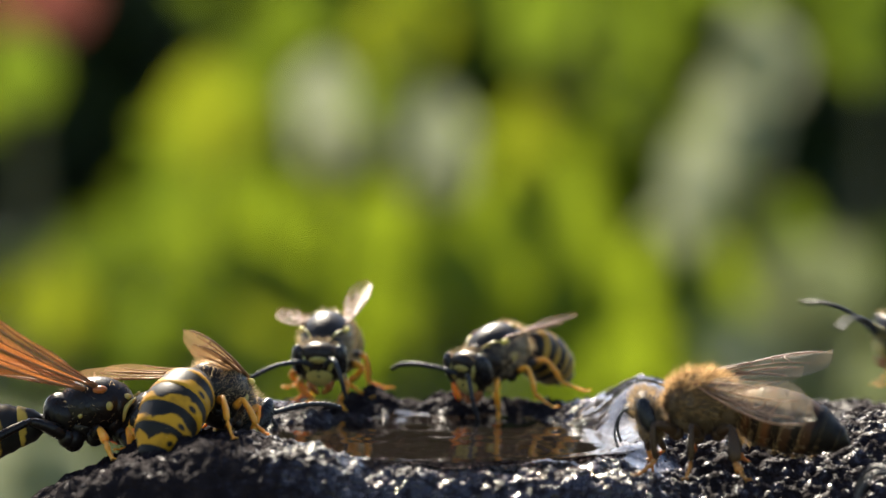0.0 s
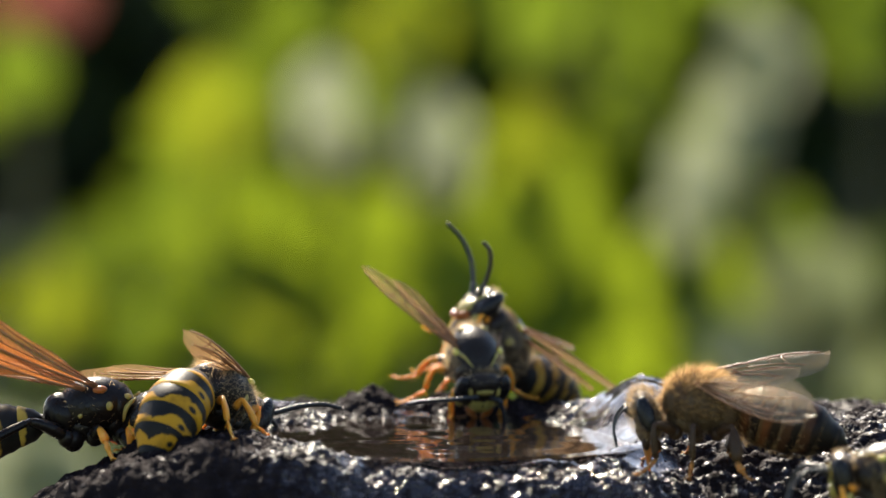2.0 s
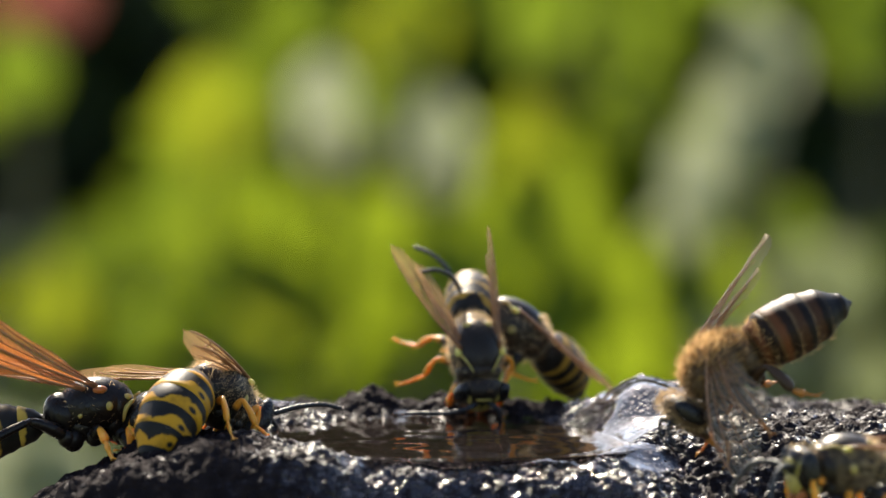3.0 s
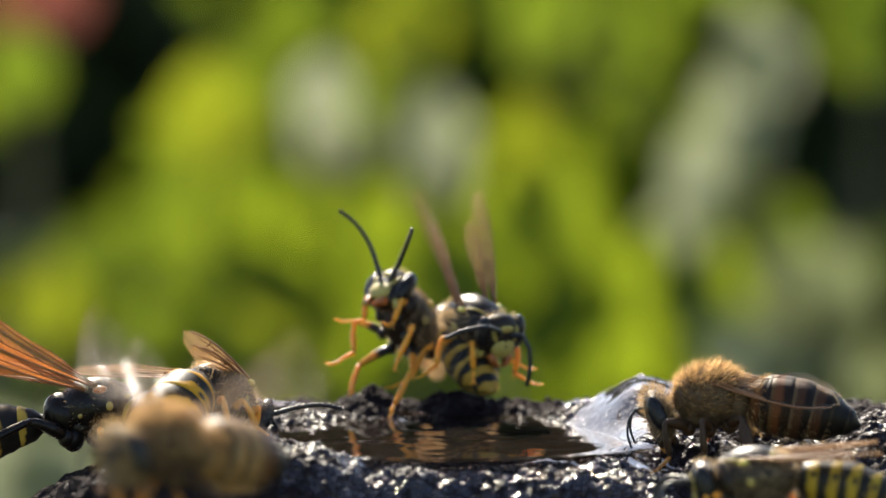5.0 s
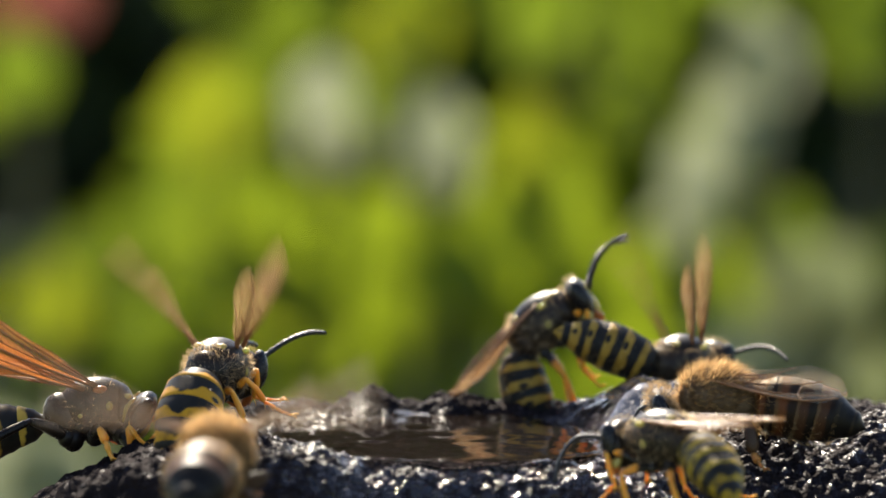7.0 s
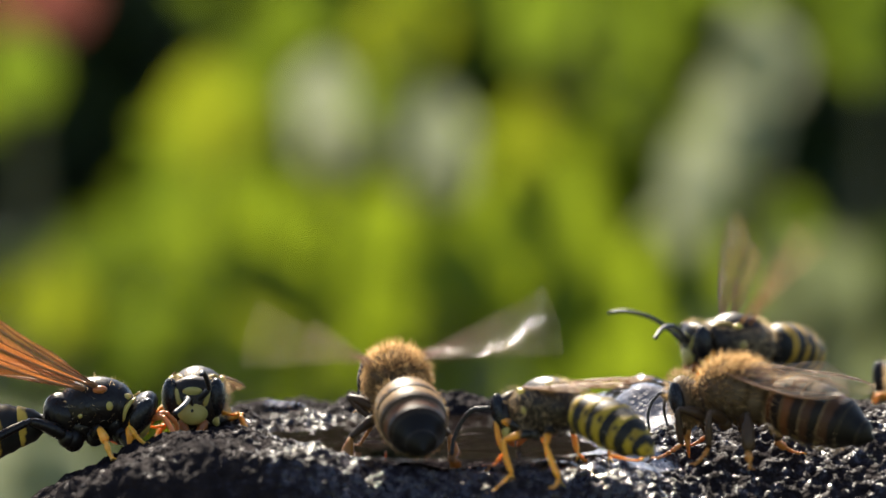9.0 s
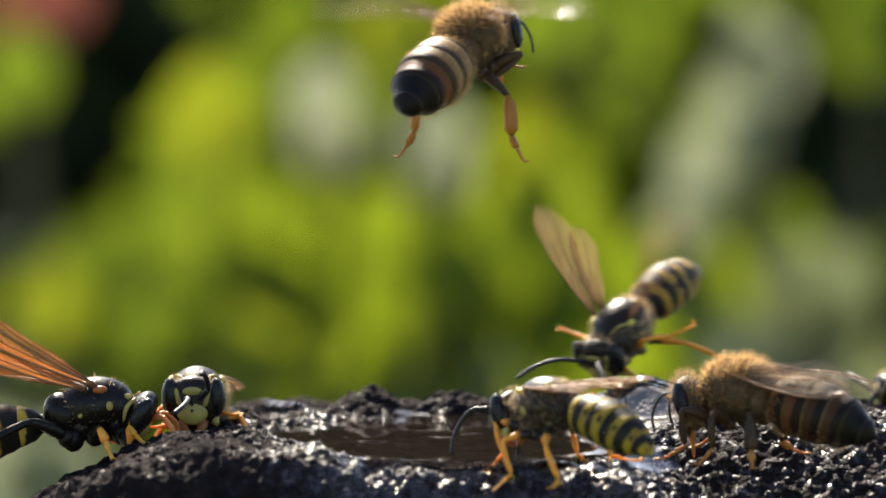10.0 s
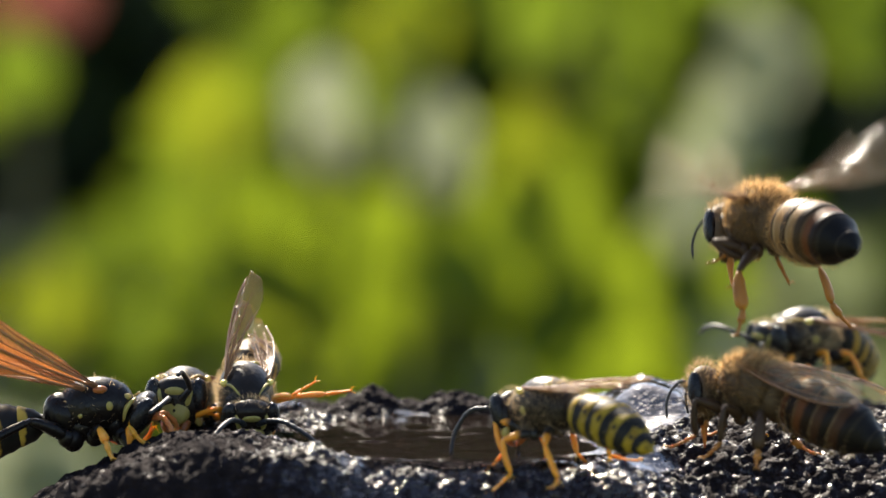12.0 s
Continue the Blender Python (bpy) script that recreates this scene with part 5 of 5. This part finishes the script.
    flying_bee_path = [
        (0, body(-10.70, -40, -6.15, -128, 8, 0)), (3.6, body(-2.46, -40, -2.90, -135, 5, 0)), (4.4, body(-6.55, -40, 1.53, -134, 4, 0)),
        (4.8, body(-9.70, -40, 4.18, -132, 2, 0)), (5, body(-14.43, -40, 4.77, -132, 6, 0)), (5.3, body(-19.69, -40, 4.48, -126, 9, 0)),
        (5.6, body(-24.69, -40, 1.24, -112, 16, 0)), (5.9, body(-20.90, -36, 1.82, 67, -1, 0)), (6.1, body(-19.41, -34, 1.74, 73, 2, 0)),
        (6.5, body(-15.73, -32, 2.32, 89, 3, 0)), (6.8, body(-13.78, -30, 2.25, 85, 2, 0)), (7, body(-12.23, -28, 2.67, 83, 2, 0)),
        (7.2, body(-10.90, -26, 2.97, 84, 3, 0)), (7.8, body(-5.87, -16, 3.08, 85, 7, 0)), (8.4, body(-3.06, -10, 3.02, 93, 8, 0)),
        (8.8, body(-2.70, -7, 3.33, 96, 8, 0)), (9, body(-2.71, -6, 4.14, 101, 11, 0)), (9.2, body(-6.24, -4, 6.33, 95, 9, 0)),
        (9.4, body(-7.64, -2, 11.82, 78, 15, 0)), (9.5, body(-7.07, -2, 13.90, 73, 15, 0)), (9.6, body(-5.80, -2, 17.34, 76, 14, 0)),
        (9.8, body(-1.30, -2, 21.91, 70, 14, 0)), (10, body(1.60, -2, 23.97, 61, 17, 0)), (10.2, body(3.26, -2, 24.10, 63, 15, 0)),
        (10.5, body(6.68, -2, 25.03, 61, 11, 0)), (10.8, body(8.68, -2, 24.50, 61, 8, 0)), (11, body(10.84, -2, 24.10, 60, 7, 0)),
        (11.2, body(12.68, -2, 22.44, 68, 11, 0)), (11.4, body(15.71, -2, 20.17, 79, 11, 0)), (11.5, body(17.05, -2, 18.57, 84, 9, 0)),
        (11.6, body(17.90, -2.5, 17.47, 93, 3, 0)), (11.7, body(18.30, -3, 16.24, 107, 3, 0)), (11.85, body(18.58, -4, 14.91, 121, 5, 0)),
        (12, body(18.56, -5, 13.60, 124, -1, 0)),
    ]
    for insect, path in ((striped, striped_path), (leaver, leaver_path), (drinker, drinker_path), (attacker, attacker_path),
                         (strider, strider_path), (drinking_bee, drinking_bee_path), (flying_bee, flying_bee_path)):
        walk(insect["root"], path)
    for i, (ob, (x, z)) in enumerate(zip(drops, SPLASH)):
        home = Vector((-3.0 + 0.5 * i, 6.0, -0.35))
        mid = Vector((x, 8.0, z))
        far = mid + (mid - Vector((4.0, 8.0, 8.0))) * 1.2
        walk(ob, [(t, Matrix.Translation(p * MM)) for t, p in ((0, home), (5.27, home), (5.5, mid), (5.77, far), (6.2, far + Vector((-20, 0, -60))), (12, far + Vector((-20, 0, -60))))])
    wing_rows(leaver, [(0, 26, -17, 10, 6, -3, 10), (0.3, 30, -14, 10, 8, -3, 10), (0.5, 100, -21, 10, 70, 14, 10)], [(0.6, 1.4, 75, 25, 45)])
    abdomen_rows(leaver, [(0, 34, 7), (0.3, 36, 13), (0.5, 130, 16), (0.7, 117, 60), (0.8, 14, -14), (1, 17, -10), (1.2, -6, -2), (1.35, -0, -10), (1.6, 1, -12), (12, 3, -13)])
    wing_rows(drinker, [(0, 26, -15, 10, 0, -10, 10), (0.6, 28, -12, 10, 0, -7, 10), (1, 108, -7, 10, -8, 0, 10), (1.5, 96, 21, 10, -5, -5, 10), (2, 54, 21, 10, 16, -26, 10), (2.25, 60, 12, 10, 12, -6, 30), (2.5, 60, 7, 10, 10, 19, 60), (3, 36, 16, 10, 1, 12, 60), (3.4, 34, 10, 10, 3, 3, 60), (5.4, -5, 36, 60, 17, 36, 60), (5.6, -5, 27, 60, 17, 27, 60), (5.85, 20, 0, 10, 20, 0, 10), (6.1, 20, -35, 10, 40, -29, 10), (8.8, 16, 4, 10, 16, 4, 10), (11.5, 4, -12, 10, 40, -22, 10), (12, -10, -8, 10, 40, -14, 10)], [(4.6, 5.2, 20, 56, 16), (6.3, 7.2, 55, 60, 40)])
    abdomen_rows(drinker, [(0, 30, 11), (0.6, 22, 20), (1, 14, 2), (1.5, 6, 6), (2, 28, -33), (2.5, 18, -33), (2.8, 18, -22), (3, 27, -18), (3.4, 34, -22), (4.2, 41, -39), (4.8, 60, -47), (5, 141, -10), (5.2, 17, -23), (5.5, 44, 21), (5.8, 11, 5), (6, 4, -36), (6.2, -12, -24), (6.5, -24, -36), (6.8, -36, -46), (7, -32, -49), (7.2, -45, -49), (7.8, -16, -30), (8.3, -10, -37), (8.8, -16, 17), (9.5, -6, 37), (10.4, 2, 42), (10.8, -4, 26), (11, 4, 27), (11.5, 24, 29), (11.7, 26, 30), (12, 19, 27)])
    wing_rows(attacker, [(1, -16, 27, 10, 20, 32, 10), (1.5, -20, 13, 10, 40, 17, 10), (2, 40, 36, 10, 20, 26, 10), (2.5, 4, -4, 10, 10, -4, 10), (3, 9, -14, 10, 10, -12, 10), (4.8, 16, 10, 10, 10, 10, 10), (5.2, 16, -10, 10, 16, -10, 10), (5.5, 12, -38, 10, 12, -36, 10), (6, 10, -42, 10, 10, -40, 10), (6.5, 12, -28, 10, 2, -32, 10), (7, 4, -6, -30, 2, -8, -30), (7.2, 4, 4, -30, 4, 6, -30), (8.4, 20, 8, 0, 20, 8, 0), (10.5, 13, -13, 80, 4, -24, 80), (10.8, 4, 30, 40, 0, 30, 60), (11, -4, 48, 0, -6, 43, 60), (11.5, 33, 62, 0, -2, 22, 60), (11.7, 10, 65, 0, -7, 26, 60), (11.85, -10, 18, 30, 6, -6, 30), (12, -13, 25, 30, 8, -6, 30)], [(0, 0.9, 70, 25, 45), (8.7, 10.3, 65, 50, 42)])
    abdomen_rows(attacker, [(0, -4, 23), (0.2, -8, 24), (0.4, -14, 18), (0.5, -7, 14), (0.65, 22, 35), (0.8, 58, -55), (1, 41, 28), (1.5, -1, 15), (1.8, -29, 8), (2, -52, 27), (2.3, -32, 6), (2.5, -18, 2), (2.8, -3, 50), (3, 0, 49), (3.3, -6, 41), (3.8, -14, 18), (4.4, -30, 33), (4.8, -53, 53), (5, -82, 6), (5.2, -50, 10), (5.35, 147, 35), (5.5, 149, 39), (5.8, 135, 39), (6, 121, 37), (6.2, 117, 23), (6.5, 111, 6), (6.8, 96, -16), (7, 54, 22), (7.2, 15, 7), (7.7, 13, -7), (8.2, -29, 46), (8.6, -7, 30), (9, -1, 33), (9.3, -7, 30), (9.5, -15, 23), (9.7, -15, 21), (9.8, -6, 7), (10, -3, 0), (10.2, -34, 11), (10.4, -30, 1), (10.5, -20, 5), (10.6, -21, 9), (10.8, -25, -1), (11, -44, -10), (11.2, -41, -4), (11.5, -38, -7), (11.7, -15, -5), (12, 5, -20)])
    abdomen_rows(strider, [(0, -10, -3), (1.6, -8, -3), (2.2, -3, -4), (2.5, 1, 10), (3, 0, 13), (4, -1, -4), (4.8, 3, -4), (5, 7, -5), (5.5, 10, -6), (6, 28, -9), (6.5, 14, -31), (7, 12, -33), (7.4, 12, -30), (8, 12, -20), (8.7, 14, 4), (12, 13, 4)])
    abdomen_rows(striped, [(0, 40, 4), (6.45, 40, 4), (6.8, 38, 3), (7.2, 30, 3), (8.8, 25, 0), (12, 25, 0)])
    feeler = Vector((1.5, -0.36, 0.12))
    bent = shift(feeler, striped["size"]) @ pose(0, 0, 0, 0, 48, 42) @ shift(-feeler, striped["size"])
    walk(striped["antennae"][1], [(0, pose(0, 0, 0)), (7.6, pose(0, 0, 0)), (8.6, bent), (12, bent)])
    wing_rows(striped, [(0, 5, -1, -50, 80, -10, 0), (6.0, 5, -1, -50, 70, -10, 0), (6.4, 6, 0, -50, 35, -6, 0), (8.6, 8, -4, 10), (12, 8, -4, 10)], [(6.9, 8.2, 50, 45, 30)])
    wing_rows(drinking_bee, [(0, 19, 12, -30, 31, -17, 60), (1.9, 15, 13, -30, 34, -16, 60), (2.5, -10, 7, -50, 62, -15, 60), (2.75, -7, 13, -25, 98, -28, 10), (3.0, -4, 19, 0, 134, -40, -40), (3.15, 20, 35, 0, 92, 0, -20), (4.8, 4, -11, -30, 4, -19, 45), (7.2, 4, -9, -30, 7, -13, 45), (9.0, 16, -4, -30, 8, -10, 50), (12, 16, -4, -30, 8, -10, 50)], [(3.3, 4.2, 45, 55, 30)])
    abdomen_rows(drinking_bee, [(0, 8, 0), (12, 8, 0)])
    # legs flung out in the struggle and in the water
    leg_rows(attacker, 4, [(0, 0, 0, 0), (1.2, 0, 0, 0), (1.32, 78, 12, -14), (1.45, 155, 24, -28), (1.65, 155, 24, -28), (1.78, 78, 12, -14), (1.95, 0, 0, 0), (9.6, 0, 0, 0),
                           (10.0, 45, 0, 15), (10.5, 80, 29, 21), (10.8, 102, 25, 20), (11.0, 107, 19, 2), (11.2, 125, 23, 19), (11.5, 141, 22, 47), (11.7, 122, 24, 27), (11.85, 82, 20, 5), (12, 71, 18, 3)])
    leg_rows(attacker, 2, [(0, 0, 0, 0), (9.6, 0, 0, 0), (10.0, 80, 0, 30), (10.8, 80, 0, 30), (11.2, 106, -15, -1), (11.5, 109, -16, -6), (11.7, 98, -13, 7), (12, 89, -9, 15)])
    for i, turn, back in ((3, -80, -8), (5, -45, -10)):
        leg_rows(attacker, i, [(0, 0, 0, 0), (9.6, 0, 0, 0), (10.0, turn, 0, back), (10.8, turn, 0, back), (11.2, turn, 0, back * 1.8), (11.6, turn, 0, back * 1.6), (12, turn * 0.8, 0, 0)])
    leg_rows(attacker, 0, [(0, 0, 0, 0), (5.2, 0, 0, 0), (5.35, 65, -20, 0), (5.5, 130, -40, 0), (5.9, 60, 0, 0), (6.2, 0, 0, 0), (12, 0, 0, 0)])
    leg_rows(drinker, 5, [(0, 0, 0, 0), (6.1, 0, 0, 0), (6.28, -75, 15, -15), (6.45, -140, 35, -43), (6.65, -140, 35, -43), (6.9, -75, 15, -15), (7.3, 0, 0, 0), (12, 0, 0, 0)])
    wing_rows(flying_bee, [], [(0, 0.1, 78, 20, 40), (4.0, 5.6, 78, 25, 46), (6.0, 12.0, 84, 15, 46)])


motions()
